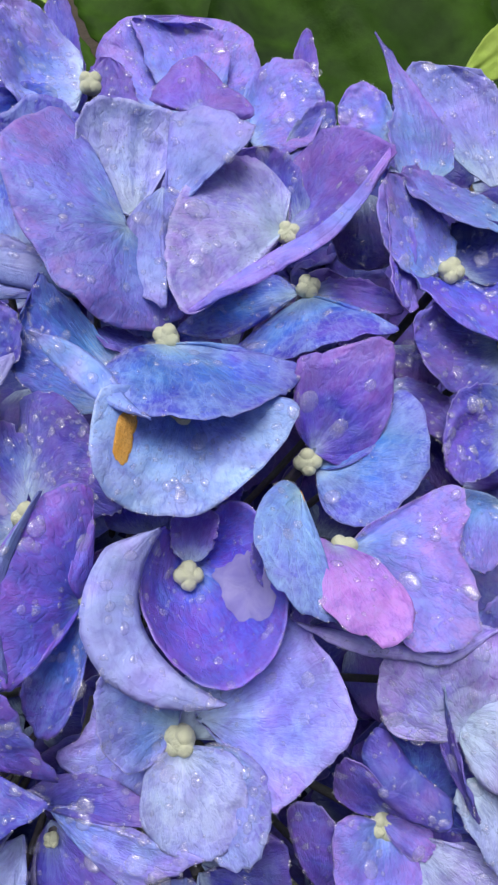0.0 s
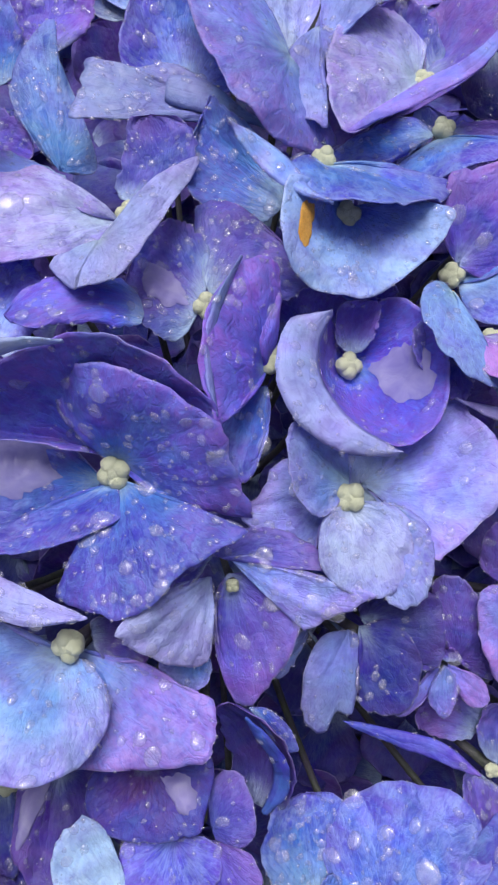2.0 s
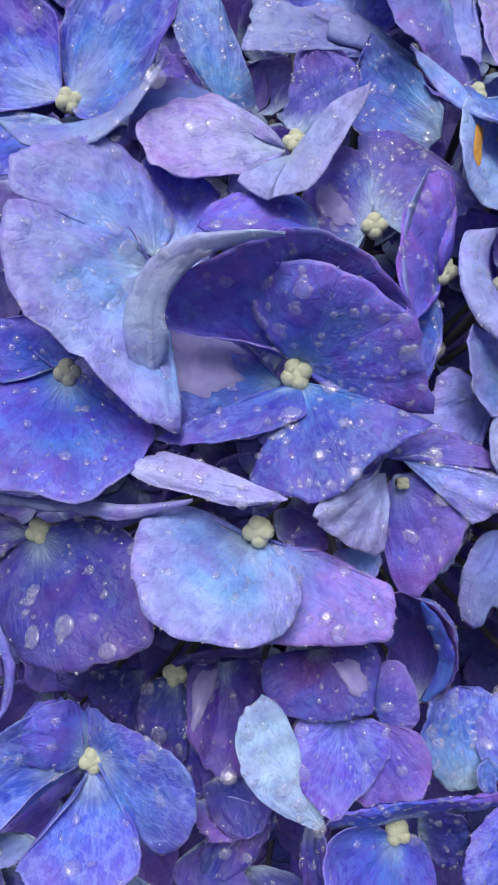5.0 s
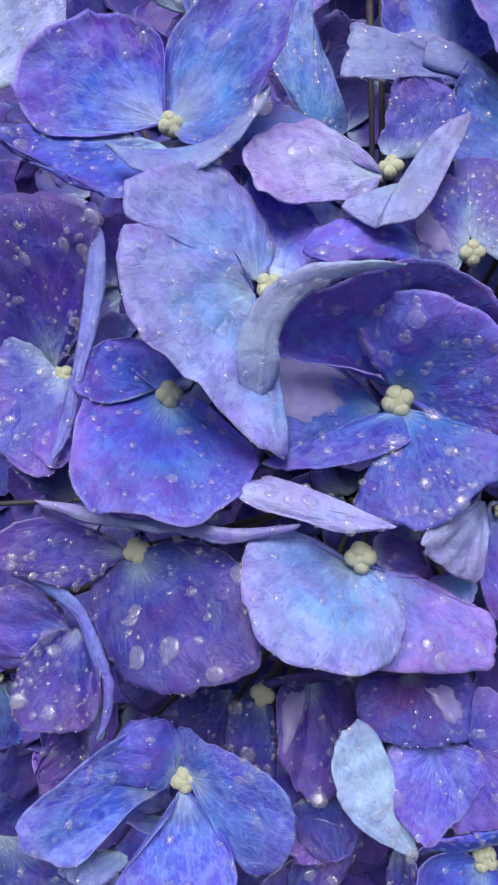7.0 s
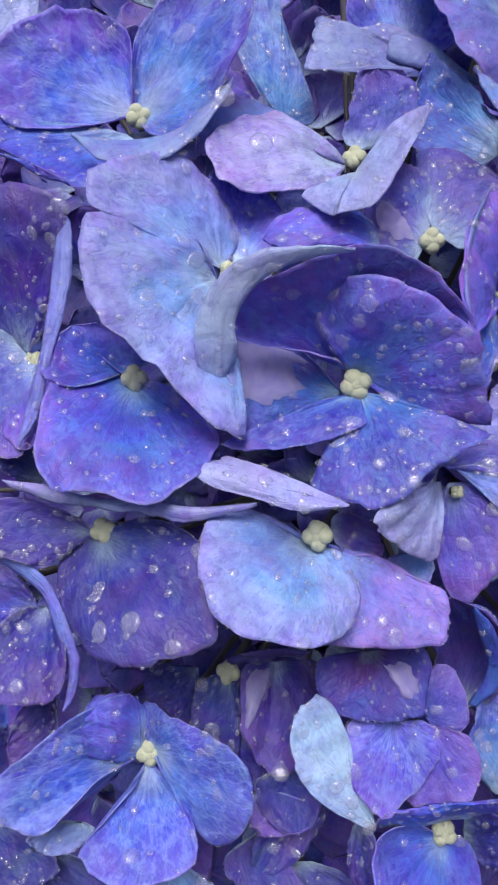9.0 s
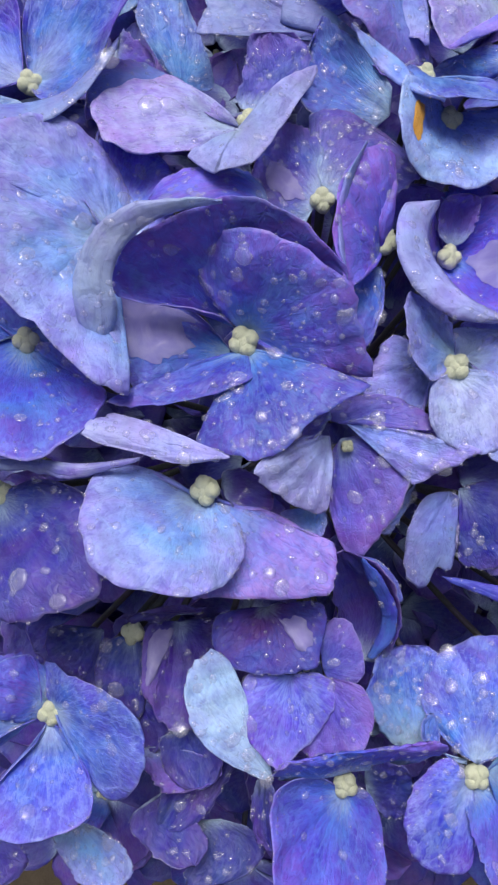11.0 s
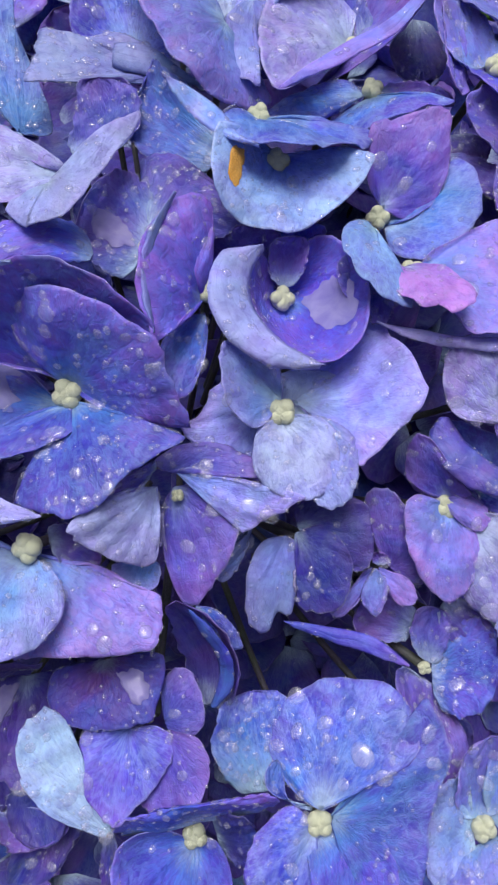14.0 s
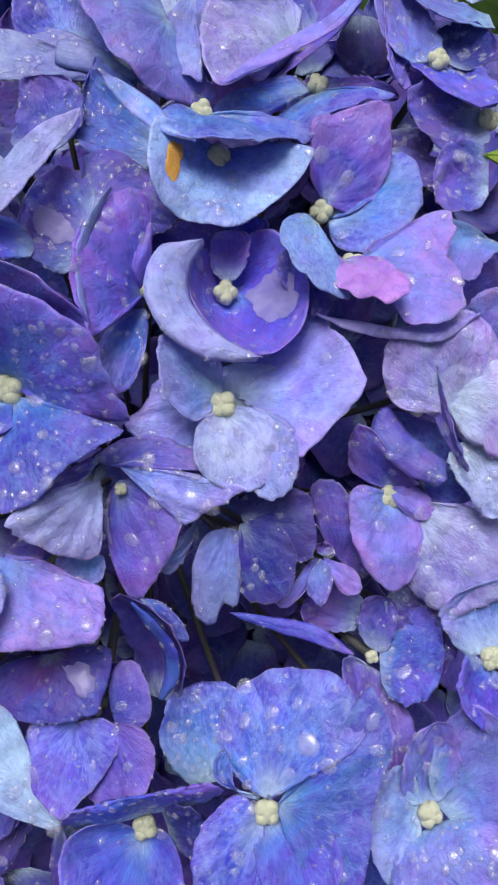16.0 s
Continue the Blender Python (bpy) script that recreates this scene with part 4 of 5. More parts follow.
sepal(fl, "B", (-10.5, -2.5, -6.6), [(-8.3, -1.5, -7.2), (-6.4, -1.0, -9.3), (-5.7, -0.5, -11.5), (-7.1, -0.5, -11.4), (-9.0, -1.5, -9.0)], 0.2)

# tiny
fl = floret((4.9, 62.7, -41.8), 1.2, False)
sepal(fl, "k", (-0.6, 0.0, -0.3), [(-1.9, -0.4, -1.9), (-2.2, -0.7, -3.7), (-0.7, -0.7, -5.4), (0.4, -0.7, -3.7), (0.6, -0.4, -1.9)], 0.4, pale=0.3)
sepal(fl, "k", (-0.2, 0.2, -0.3), [(0.9, 0.1, -0.7), (3.2, -0.2, -1.6), (3.8, -0.2, -3.8), (2.1, -0.2, -4.3), (0.8, 0.0, -2.9)], 0.3, pale=0.3)
sepal(fl, "k", (-0.9, 0.3, -0.3), [(-1.9, 0.3, -0.8), (-3.8, 0.3, -3.3), (-5.5, 0.3, -5.2), (-4.0, 0.3, -5.6), (-1.5, 0.3, -2.6)], 0.3, pale=0.3)
petal(fl, "p", (0.0, 0.0, 0.0), (-0.2, 0.0, 1.4), (1.7, 0.0, 0.0), (0.0, 0.0, 0.1), 0.3)
sepal(fl, "p", (1.7, 3.8, -0.9), [(-0.4, 3.3, 2.5), (-1.3, 2.3, 7.4), (1.2, 1.8, 8.2), (3.5, 1.8, 5.6), (4.6, 2.3, 1.4), (5.1, 2.8, -2.7)], 0.5, pale=0.3)

# dim right
fl = floret((10.2, 65.5, -53.8), 0.85)
petal(fl, "p", (0.6, 0.5, 0.3), (1.7, 0.0, 6.0), (4.2, 0.0, -2.0), (-0.6, 0.0, 0.9), 0.6)
petal(fl, "v", (0.9, 0.5, -0.3), (6.9, -2.2, 1.5), (-1.0, -3.3, -9.7), (0.1, -0.6, -0.2), 1.1)
petal(fl, "p", (-0.1, 0.5, -1.3), (1.4, -3.3, -11.7), (7.8, 2.2, -5.3), (-0.4, -0.5, 3.0), 1.1)
petal(fl, "p", (-0.8, 1.6, 3.6), (-6.6, -1.1, 3.0), (2.7, 0.0, 5.1), (-0.7, -0.5, 0.8), 0.6)
petal(fl, "d", (2.3, 0.5, 7.1), (6.7, -2.2, -6.9), (-3.0, 1.1, -3.4), (0.0, 0.5, 0.0), 0.6)
band(fl, "p", [(-14.8, -3.5, 5.3), (-10.8, -4.0, 4.0), (-6.1, -4.6, 2.6), (-2.9, -5.1, 1.5)], [(-16.3, -3.1, 6.3), (-12.0, -3.6, 5.7), (-6.6, -4.2, 4.7), (-2.6, -4.7, 2.0)], 0.3)

# bottom right, some tones picked darker for the shade low on the bloom
fl = floret((-2.2, 59.6, -68.1))
sepal(fl, "B", (0.2, 0.0, 1.2), [(-2.2, 0.4, 2.5), (-4.8, 2.4, 5.2), (-5.1, 3.6, 7.7), (-3.2, 4.6, 11.1), (0.6, 4.4, 13.4), (4.3, 3.4, 13.9), (8.4, 1.9, 13.4), (9.9, 0.3, 10.7), (9.8, -1.3, 7.2), (4.9, -1.1, 4.3), (1.9, -0.9, 2.5)], 0.9)
sepal(fl, "v", (1.1, 0.0, 0.6), [(4.9, -0.3, 3.9), (8.6, -0.1, 8.5), (11.1, 0.3, 12.8), (12.9, -0.9, 10.0), (13.2, -1.9, 6.9), (11.6, -2.3, 3.7), (10.5, -3.1, -0.4), (9.3, -4.2, -5.4), (4.4, -3.2, -7.1), (2.3, -1.6, -3.5)], 0.5)
sepal(fl, "b", (-0.4, 0.0, -0.6), [(-2.8, 0.1, 1.7), (-5.7, -1.0, 0.3), (-7.2, -1.9, -1.5), (-7.8, -3.0, -4.8), (-5.8, -3.6, -7.9), (-1.3, -2.8, -8.5), (-0.3, -1.2, -4.3)], 0.5)
petal(fl, "v", (0.5, 0.0, -1.1), (2.5, -4.6, -7.8), (8.0, 0.0, 3.3), (1.4, -1.2, 1.5), 1.1)
petal(fl, "B", (-0.7, 0.9, 1.2), (-3.6, 0.5, 4.6), (2.1, 0.0, -1.2), (-1.7, -0.3, -1.1), 0.6)

# right low
fl = floret((15.3, 61.1, -69.4))
petal(fl, "k", (-0.2, 0.0, 0.9), (0.8, -1.1, 9.2), (6.3, 0.0, 1.4), (-0.1, 0.0, -0.6), 1.1)
petal(fl, "k", (0.9, 0.0, 0.6), (7.3, -2.8, 8.3), (5.6, -2.2, -8.9), (0.7, -0.3, 1.0), 1.1)
petal(fl, "l", (-0.9, 0.0, 0.0), (-6.0, -1.6, -0.8), (0.2, -2.2, -11.5), (0.7, -0.8, 0.1), 1.1)
petal(fl, "k", (0.5, 0.0, -1.2), (3.2, -5.0, -6.4), (11.3, 0.0, 5.0), (-0.9, -1.4, 1.6), 1.1)

# bottom centre, violet and dark tones standing in for shade on the underside
fl = floret((-15.5, 62.4, -71.0))
sepal(fl, "v", (-0.1, 0.0, -0.9), [(-3.3, -1.9, 1.5), (-6.9, -3.4, 1.2), (-8.2, -4.5, -0.7), (-7.9, -5.6, -4.1), (-7.2, -6.7, -8.1), (-0.8, -5.3, -11.5), (4.2, -2.9, -10.0), (4.3, -1.2, -5.0), (2.4, -0.4, -0.6)], -0.6)
petal(fl, "v", (0.7, -0.8, 1.5), (-0.3, -5.5, 4.9), (17.4, -3.2, 4.8), (-0.1, -3.4, 1.7), 0.9)
petal(fl, "d", (2.2, 0.3, -0.2), (4.6, -3.3, 2.0), (1.6, 3.3, -7.3), (-0.2, -1.1, -0.3), 1.1)

# blushed
fl = floret((-19.5, 59.4, -57.0), 1.2, False)
sepal(fl, "W", (-4.1, -1.1, -11.6), [(-6.6, -1.9, -8.1), (-8.2, -1.7, -0.6), (-10.9, -2.4, 1.6), (-13.0, -3.4, -0.8), (-13.0, -3.7, -4.1), (-11.7, -3.5, -7.0), (-8.8, -2.8, -9.5), (-5.3, -1.8, -11.6)], 0.3, pale=0.2)
sepal(fl, "b", (-2.6, 0.0, -1.3), [(-6.8, -0.6, -1.0), (-7.7, -1.3, -3.7), (-6.6, -2.2, -7.4), (-3.8, -2.9, -10.0), (-1.3, -2.5, -8.2), (1.6, -1.7, -4.9), (2.3, -1.1, -2.2), (0.3, -0.7, -0.7)], 0.7, pale=0.4)
sepal(fl, "r", (-5.3, 1.1, 5.6), [(-10.4, 0.5, 4.7), (-10.7, -1.0, 1.5), (-9.1, -1.7, -0.0), (-5.6, -1.9, -0.7), (-2.1, -1.7, -0.4), (0.3, -1.1, 0.7), (0.8, 1.5, 6.0)], 0.8, film=(0.5, 0.52, 0.3, 0.12))
sepal(fl, "p", (1.0, 0.0, -1.4), [(3.3, -1.3, -1.2), (5.0, -1.9, -1.8), (6.0, -2.6, -4.4), (5.1, -2.7, -7.3), (2.2, -2.0, -8.6), (-0.6, -1.2, -9.1), (-1.3, -0.5, -6.1)], 0.4, pale=0.3)
sepal(fl, "p", (1.0, 1.1, -0.9), [(0.6, 1.4, 2.3), (1.8, 1.8, 4.4), (4.0, 1.5, 4.0), (5.4, 0.4, -0.2), (4.0, 0.0, -2.1), (1.9, 0.2, -2.0)], 0.4, pale=0.3)

# dark cup, its inner shade put into the dark tone
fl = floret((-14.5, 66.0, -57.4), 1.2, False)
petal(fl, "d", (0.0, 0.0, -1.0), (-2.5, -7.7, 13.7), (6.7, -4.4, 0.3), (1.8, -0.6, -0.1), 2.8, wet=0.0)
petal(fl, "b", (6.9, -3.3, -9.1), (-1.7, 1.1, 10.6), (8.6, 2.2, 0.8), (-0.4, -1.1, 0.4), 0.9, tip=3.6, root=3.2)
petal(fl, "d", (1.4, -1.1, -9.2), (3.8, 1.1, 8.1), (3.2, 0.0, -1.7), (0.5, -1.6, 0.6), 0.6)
band(fl, "v", [(-0.7, -10.4, 12.7), (1.2, -9.5, 10.5), (2.9, -8.0, 7.8), (3.5, -7.0, 5.4), (3.2, -6.0, 3.0), (1.6, -5.0, 0.5)], [(-1.0, -9.7, 11.9), (0.1, -8.5, 9.7), (1.5, -7.0, 7.2), (1.9, -6.0, 4.8), (1.4, -5.0, 2.6), (0.5, -4.0, 0.7)], 0.5)

# left mid
fl = floret((-53.8, 59.4, -40.0))
sepal(fl, "d", (-0.2, 0.0, -0.7), [(-3.7, -0.3, -1.4), (-4.0, -2.3, -5.7), (-0.5, -5.8, -10.5), (4.0, -7.9, -11.7), (8.7, -8.9, -10.7), (13.0, -9.2, -8.5), (12.9, -7.4, -4.9), (11.1, -4.5, -0.3), (7.5, -2.5, 1.4), (3.3, -1.1, 1.5)], 0.9)
sepal(fl, "d", (-0.8, 0.0, -0.4), [(-3.2, -0.7, 1.6), (-8.6, -2.5, 3.2), (-12.9, -4.5, 1.8), (-13.0, -5.3, -1.1), (-8.9, -4.1, -2.8), (-5.2, -2.9, -3.6), (-3.3, -1.6, -1.7)], 0.4)
band(fl, "q", [(-8.6, -4.4, 4.2), (-3.9, -5.0, 3.1), (1.2, -5.6, 2.9), (6.2, -6.2, 2.5), (10.5, -6.8, 2.3), (16.4, -7.4, 4.2)], [(-9.9, -4.1, 5.4), (-5.2, -4.7, 4.9), (0.5, -5.3, 3.9), (5.5, -5.9, 4.0), (10.4, -6.5, 3.7), (16.4, -7.1, 4.7)], 0.3, frill=1.5)

# left upper
fl = floret((-51.2, 58.5, -23.7))
sepal(fl, "v", (0.0, 0.0, -0.5), [(-2.4, -0.4, 1.1), (-6.9, 0.8, 3.9), (-8.3, -3.8, -2.8), (-7.8, -6.9, -7.6), (-5.7, -8.8, -11.0), (-1.4, -8.2, -11.0), (2.8, -8.5, -12.3), (5.7, -7.5, -11.4), (8.1, -5.8, -9.4), (9.5, -3.1, -5.6), (5.3, -1.3, -1.9), (2.9, -0.6, -0.3)], -0.6)
petal(fl, "v", (-0.4, 0.3, 0.9), (-6.0, -1.6, 4.1), (8.5, 2.2, 4.1), (-0.1, -0.8, -1.8), 1.1)

# big left
fl = floret((-41.6, 59.4, -12.0))
sepal(fl, "l", (-1.5, -0.2, -0.7), [(-2.9, -1.7, 1.9), (-5.3, -1.9, 4.6), (-9.1, -4.0, 5.0), (-13.3, -7.5, 3.0), (-13.7, -9.5, -0.6), (-12.3, -10.5, -4.6), (-10.5, -10.9, -7.8), (-7.0, -10.0, -10.5), (-3.3, -9.3, -13.8), (0.4, -8.4, -16.7), (3.1, -7.1, -17.3), (2.4, -6.1, -14.5), (0.1, -5.8, -10.8), (-1.5, -4.8, -6.5)], 0.8)
sepal(fl, "l", (-1.1, 0.0, 0.4), [(-4.1, -1.7, 2.4), (-9.0, -4.6, 4.7), (-13.2, -7.2, 4.0), (-13.6, -7.1, 7.4), (-11.4, -5.5, 9.7), (-6.8, -2.6, 11.6), (-3.4, -0.6, 10.3), (-0.3, 1.0, 6.8), (0.5, 1.1, 3.4)], 0.4)
petal(fl, "b", (0.5, 0.5, 1.0), (3.5, 2.7, 8.2), (8.3, -1.1, -9.0), (-1.2, -0.3, 1.9), 1.1)

# folded
fl = floret((-36.3, 57.2, -15.3))
band(fl, "w", [(6.4, -10.4, 2.8), (2.9, -10.2, 3.2), (-1.0, -9.9, 2.8), (-3.9, -9.2, 1.7), (-6.4, -7.9, -0.7), (-7.7, -6.7, -3.9), (-7.6, -4.9, -7.7), (-5.9, -3.2, -9.4)], [(6.5, -9.9, 2.6), (2.6, -9.4, 2.1), (-0.8, -8.6, 0.8), (-2.8, -7.9, -1.0), (-4.0, -6.6, -3.5), (-3.7, -5.4, -5.6), (-4.1, -3.9, -7.5), (-5.0, -2.9, -9.1)], 0.5, wet=0.5)

# upper left
fl = floret((-53.2, 62.7, 5.7))
sepal(fl, "b", (-0.7, 0.0, 0.3), [(-4.0, -2.8, -2.2), (-8.8, -4.7, -3.6), (-12.6, -6.3, -3.6), (-14.8, -7.0, 1.6), (-12.4, -6.0, 6.2), (-8.4, -4.4, 9.1), (-5.0, -3.0, 10.1), (-1.5, -1.6, 8.6), (-0.7, -1.4, 4.0)], -0.8)
sepal(fl, "b", (0.1, 0.0, 0.3), [(-0.9, -0.4, 5.1), (-0.3, -0.4, 10.0), (4.5, -2.0, 14.0), (12.2, -5.2, 12.2), (12.7, -5.5, 8.5), (11.0, -5.1, 3.6), (8.4, -4.3, -0.1), (4.9, -3.1, -2.6), (1.8, -1.9, -2.5)], -0.8)
band(fl, "g", [(-5.3, -6.7, -5.3), (-2.3, -7.2, -7.5), (0.8, -7.2, -8.3), (4.9, -6.7, -6.9), (8.0, -5.7, -3.6), (10.9, -4.7, 1.0)], [(-5.3, -5.7, -4.6), (-1.7, -5.2, -4.8), (2.0, -4.7, -4.3), (5.3, -4.2, -2.8), (8.3, -3.7, 0.5), (10.7, -3.2, 4.0)], 0.4)
petal(fl, "v", (-0.9, -1.1, -2.2), (-8.4, -5.5, -5.9), (12.9, 2.2, -5.1), (-4.1, -2.8, -2.1), 0.9)
petal(fl, "d", (-3.8, 1.1, -2.0), (4.6, -2.2, -9.3), (11.4, 0.0, 2.9), (3.5, -1.1, 0.9), 1.1)

# far left
fl = floret((-63.8, 63.8, -22.1))
sepal(fl, "d", (-1.0, 0.0, 0.7), [(-3.7, -1.3, 1.6), (-8.2, -1.3, 3.9), (-8.0, -4.8, 15.1), (-5.3, -6.1, 17.7), (-0.4, -6.9, 17.9), (4.3, -7.2, 16.4), (4.9, -6.6, 14.0), (3.6, -4.7, 8.7), (2.2, -3.0, 4.2)], 0.6)
band(fl, "g", [(5.9, -6.6, 13.5), (5.8, -6.9, 7.2), (4.5, -7.2, 0.8), (3.5, -7.5, -5.5), (1.9, -7.8, -9.6)], [(3.6, -6.3, 16.8), (3.6, -6.6, 7.1), (3.1, -6.9, 1.3), (2.1, -7.2, -4.4), (1.2, -7.5, -9.1)], 0.3)
petal(fl, "p", (0.3, -1.1, 0.2), (-5.9, -4.4, -7.2), (9.5, -2.2, -10.6), (0.4, -1.1, 0.1), 1.1)
petal(fl, "p", (-0.2, -1.1, -1.1), (3.9, -5.5, -7.2), (5.0, 0.0, 5.5), (0.0, -1.6, -0.5), 0.6)
petal(fl, "d", (2.3, -1.1, -13.3), (-5.3, -3.3, 4.4), (4.0, 0.0, 3.8), (1.3, -1.6, 0.9), 0.6)

# left low
fl = floret((-66.8, 60.5, -47.4))
sepal(fl, "d", (7.0, 0.0, -1.3), [(4.2, -2.6, -1.7), (2.2, -3.7, -4.9), (1.9, -5.0, -7.8), (3.6, -6.0, -9.6), (7.1, -6.5, -9.7), (10.3, -6.5, -8.8), (11.0, -5.6, -6.4), (10.2, -4.0, -3.1)], 0.6)
band(fl, "k", [(0.6, -3.3, 5.2), (4.8, -3.7, 4.5), (8.5, -4.0, 2.0), (10.6, -4.4, -1.8), (12.3, -4.8, -5.5), (12.0, -5.1, -8.8), (11.2, -5.5, -10.5)], [(0.8, -3.0, 4.2), (4.2, -3.4, 3.0), (7.5, -3.7, 0.8), (9.3, -4.1, -2.6), (10.9, -4.5, -6.0), (10.9, -4.8, -8.7), (10.7, -5.2, -10.3)], 0.4)
petal(fl, "d", (8.3, 1.1, -12.9), (-4.6, -2.2, -3.6), (0.4, 0.0, -7.2), (1.5, 0.0, 0.4), 0.6)
sepal(fl, "p", (6.6, -0.5, -1.8), [(5.0, -2.0, 1.7), (2.3, -3.0, 3.5), (-0.9, -3.5, 2.8), (-2.5, -3.5, -0.1), (-0.8, -3.0, -3.6), (2.4, -2.0, -4.3), (4.4, -1.0, -3.3)], 0.6)

# blue trumpet
fl = floret((-47.7, 60.0, -63.5))
sepal(fl, "B", (-1.1, 0.0, -0.6), [(-1.1, -0.9, 3.3), (-2.4, -1.1, 6.5), (-6.6, -2.8, 4.9), (-11.5, -5.0, 1.1), (-15.1, -6.8, -2.7), (-13.5, -6.4, -5.4), (-9.9, -5.2, -6.7), (-7.5, -4.1, -4.7), (-4.5, -2.7, -1.8)], -0.8)
petal(fl, "v", (-0.5, 0.0, 1.0), (-7.1, -1.6, 1.8), (-1.6, 0.0, -7.2), (0.5, -0.8, 1.1), -0.9)
sepal(fl, "B", (-0.3, 0.0, -1.1), [(-1.0, -2.4, -2.8), (-3.3, -4.5, -5.2), (-5.3, -6.7, -7.8), (-0.4, -8.0, -9.7), (5.7, -6.4, -8.2), (5.7, -4.4, -5.7), (4.2, -3.0, -3.8), (2.2, -1.5, -1.9)], -0.5)
sepal(fl, "B", (0.5, -0.5, 0.4), [(-0.8, -0.0, 2.4), (-0.7, -0.4, 5.5), (2.5, -2.1, 4.7), (6.0, -4.1, 4.2), (9.4, -5.9, 3.1), (11.1, -6.6, 0.3), (11.1, -6.2, -3.1), (8.9, -4.5, -7.0), (6.0, -2.9, -6.5), (4.1, -2.2, -3.7)], 0.5)
petal(fl, "g", (-6.6, -0.5, -7.9), (-3.4, -2.2, -2.4), (5.1, 1.1, -1.7), (-0.5, -0.6, 0.4), 0.6)

# shaded: the shade is carried by the dark petal tone
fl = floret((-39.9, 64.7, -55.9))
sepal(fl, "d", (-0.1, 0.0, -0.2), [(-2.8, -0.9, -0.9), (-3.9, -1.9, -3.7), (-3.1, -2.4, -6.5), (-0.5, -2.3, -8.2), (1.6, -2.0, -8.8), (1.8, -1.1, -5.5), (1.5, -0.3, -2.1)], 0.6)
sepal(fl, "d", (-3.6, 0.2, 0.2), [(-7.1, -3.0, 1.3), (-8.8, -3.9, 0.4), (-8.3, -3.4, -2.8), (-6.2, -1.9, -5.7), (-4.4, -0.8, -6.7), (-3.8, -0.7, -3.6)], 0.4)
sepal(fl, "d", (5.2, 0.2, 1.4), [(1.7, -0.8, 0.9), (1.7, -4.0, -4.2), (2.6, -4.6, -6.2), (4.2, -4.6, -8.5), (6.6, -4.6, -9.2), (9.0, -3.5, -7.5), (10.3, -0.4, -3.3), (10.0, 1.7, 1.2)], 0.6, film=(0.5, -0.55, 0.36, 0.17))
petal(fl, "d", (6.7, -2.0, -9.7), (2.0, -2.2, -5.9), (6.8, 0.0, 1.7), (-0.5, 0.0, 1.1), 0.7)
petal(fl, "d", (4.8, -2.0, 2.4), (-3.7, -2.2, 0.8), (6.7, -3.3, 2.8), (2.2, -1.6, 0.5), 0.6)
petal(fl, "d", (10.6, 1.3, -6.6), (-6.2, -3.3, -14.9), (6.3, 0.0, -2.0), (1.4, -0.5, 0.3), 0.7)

# ribbon
fl = floret((-20.1, 72.6, 18.6))
sepal(fl, "g", (3.9, -2.2, -3.8), [(-0.6, -2.9, 0.3), (-5.1, -3.3, 2.4), (-9.9, -4.5, 1.7), (-13.5, -5.2, 2.0), (-14.1, -6.1, -1.6), (-14.8, -7.1, -5.6), (-10.7, -6.1, -4.9), (-4.8, -4.5, -3.5), (0.1, -3.4, -3.2)], 0.5, pale=0.3)
sepal(fl, "B", (-17.1, -2.2, -9.2), [(-20.4, -2.4, -5.5), (-23.2, -2.0, 0.4), (-21.0, -0.9, 6.9), (-18.6, -0.4, 8.5), (-17.7, -0.9, 3.7), (-14.5, -1.4, -3.6), (-13.3, -1.9, -9.0)], 0.4, pale=0.3)

# upper mid
fl = floret((-28.6, 66.0, 3.3))
sepal(fl, "q", (-1.0, 0.0, -0.7), [(-4.6, -2.6, -0.4), (-6.5, -1.9, 3.0), (-9.1, -2.2, 4.4), (-13.3, -4.9, 2.3), (-16.1, -7.4, -1.1), (-15.6, -8.7, -4.4), (-12.9, -8.7, -6.9), (-7.0, -6.2, -6.1), (-2.7, -3.7, -4.4)], 0.9)
petal(fl, "k", (-5.8, -1.1, 1.4), (-11.6, -4.4, -0.9), (-0.3, -2.2, -8.0), (-2.8, 0.0, 0.9), -0.7)
sepal(fl, "s", (-0.8, -9.9, -5.4), [(-3.1, -7.3, -5.6), (-5.9, -7.4, -7.1), (-3.9, -9.8, -9.4), (-1.8, -10.9, -10.0), (1.9, -10.6, -8.0), (4.9, -7.2, -1.8), (7.4, -4.2, 4.0), (6.3, -4.2, 4.6), (4.0, -4.2, 2.4), (1.9, -7.1, -3.0)], 0.5)
petal(fl, "p", (0.8, 0.5, 1.4), (1.4, -0.5, 9.1), (7.8, 0.0, 0.1), (1.5, -0.3, 0.1), 0.6)
petal(fl, "v", (2.7, -5.5, -11.1), (-12.4, -3.3, -1.1), (0.7, -3.3, -5.8), (1.5, -1.1, 1.5), -0.6)

# hollow
fl = floret((-20.1, 62.9, -6.7))
petal(fl, "p", (-0.4, 0.0, 0.3), (-6.8, -1.3, 4.2), (-3.6, -3.3, -11.5), (-0.1, -0.1, 0.5), 1.1, film=(0.5, 0.2, 0.28, 0.32))
petal(fl, "p", (0.3, 0.0, 1.2), (8.2, -2.4, 3.5), (7.9, -5.5, -10.8), (-0.6, 1.5, 3.1), -0.7)
petal(fl, "v", (7.6, 3.1, 11.1), (-9.3, 1.1, 8.6), (-3.6, 0.0, -9.2), (-3.0, 0.5, 1.3), 0.9)

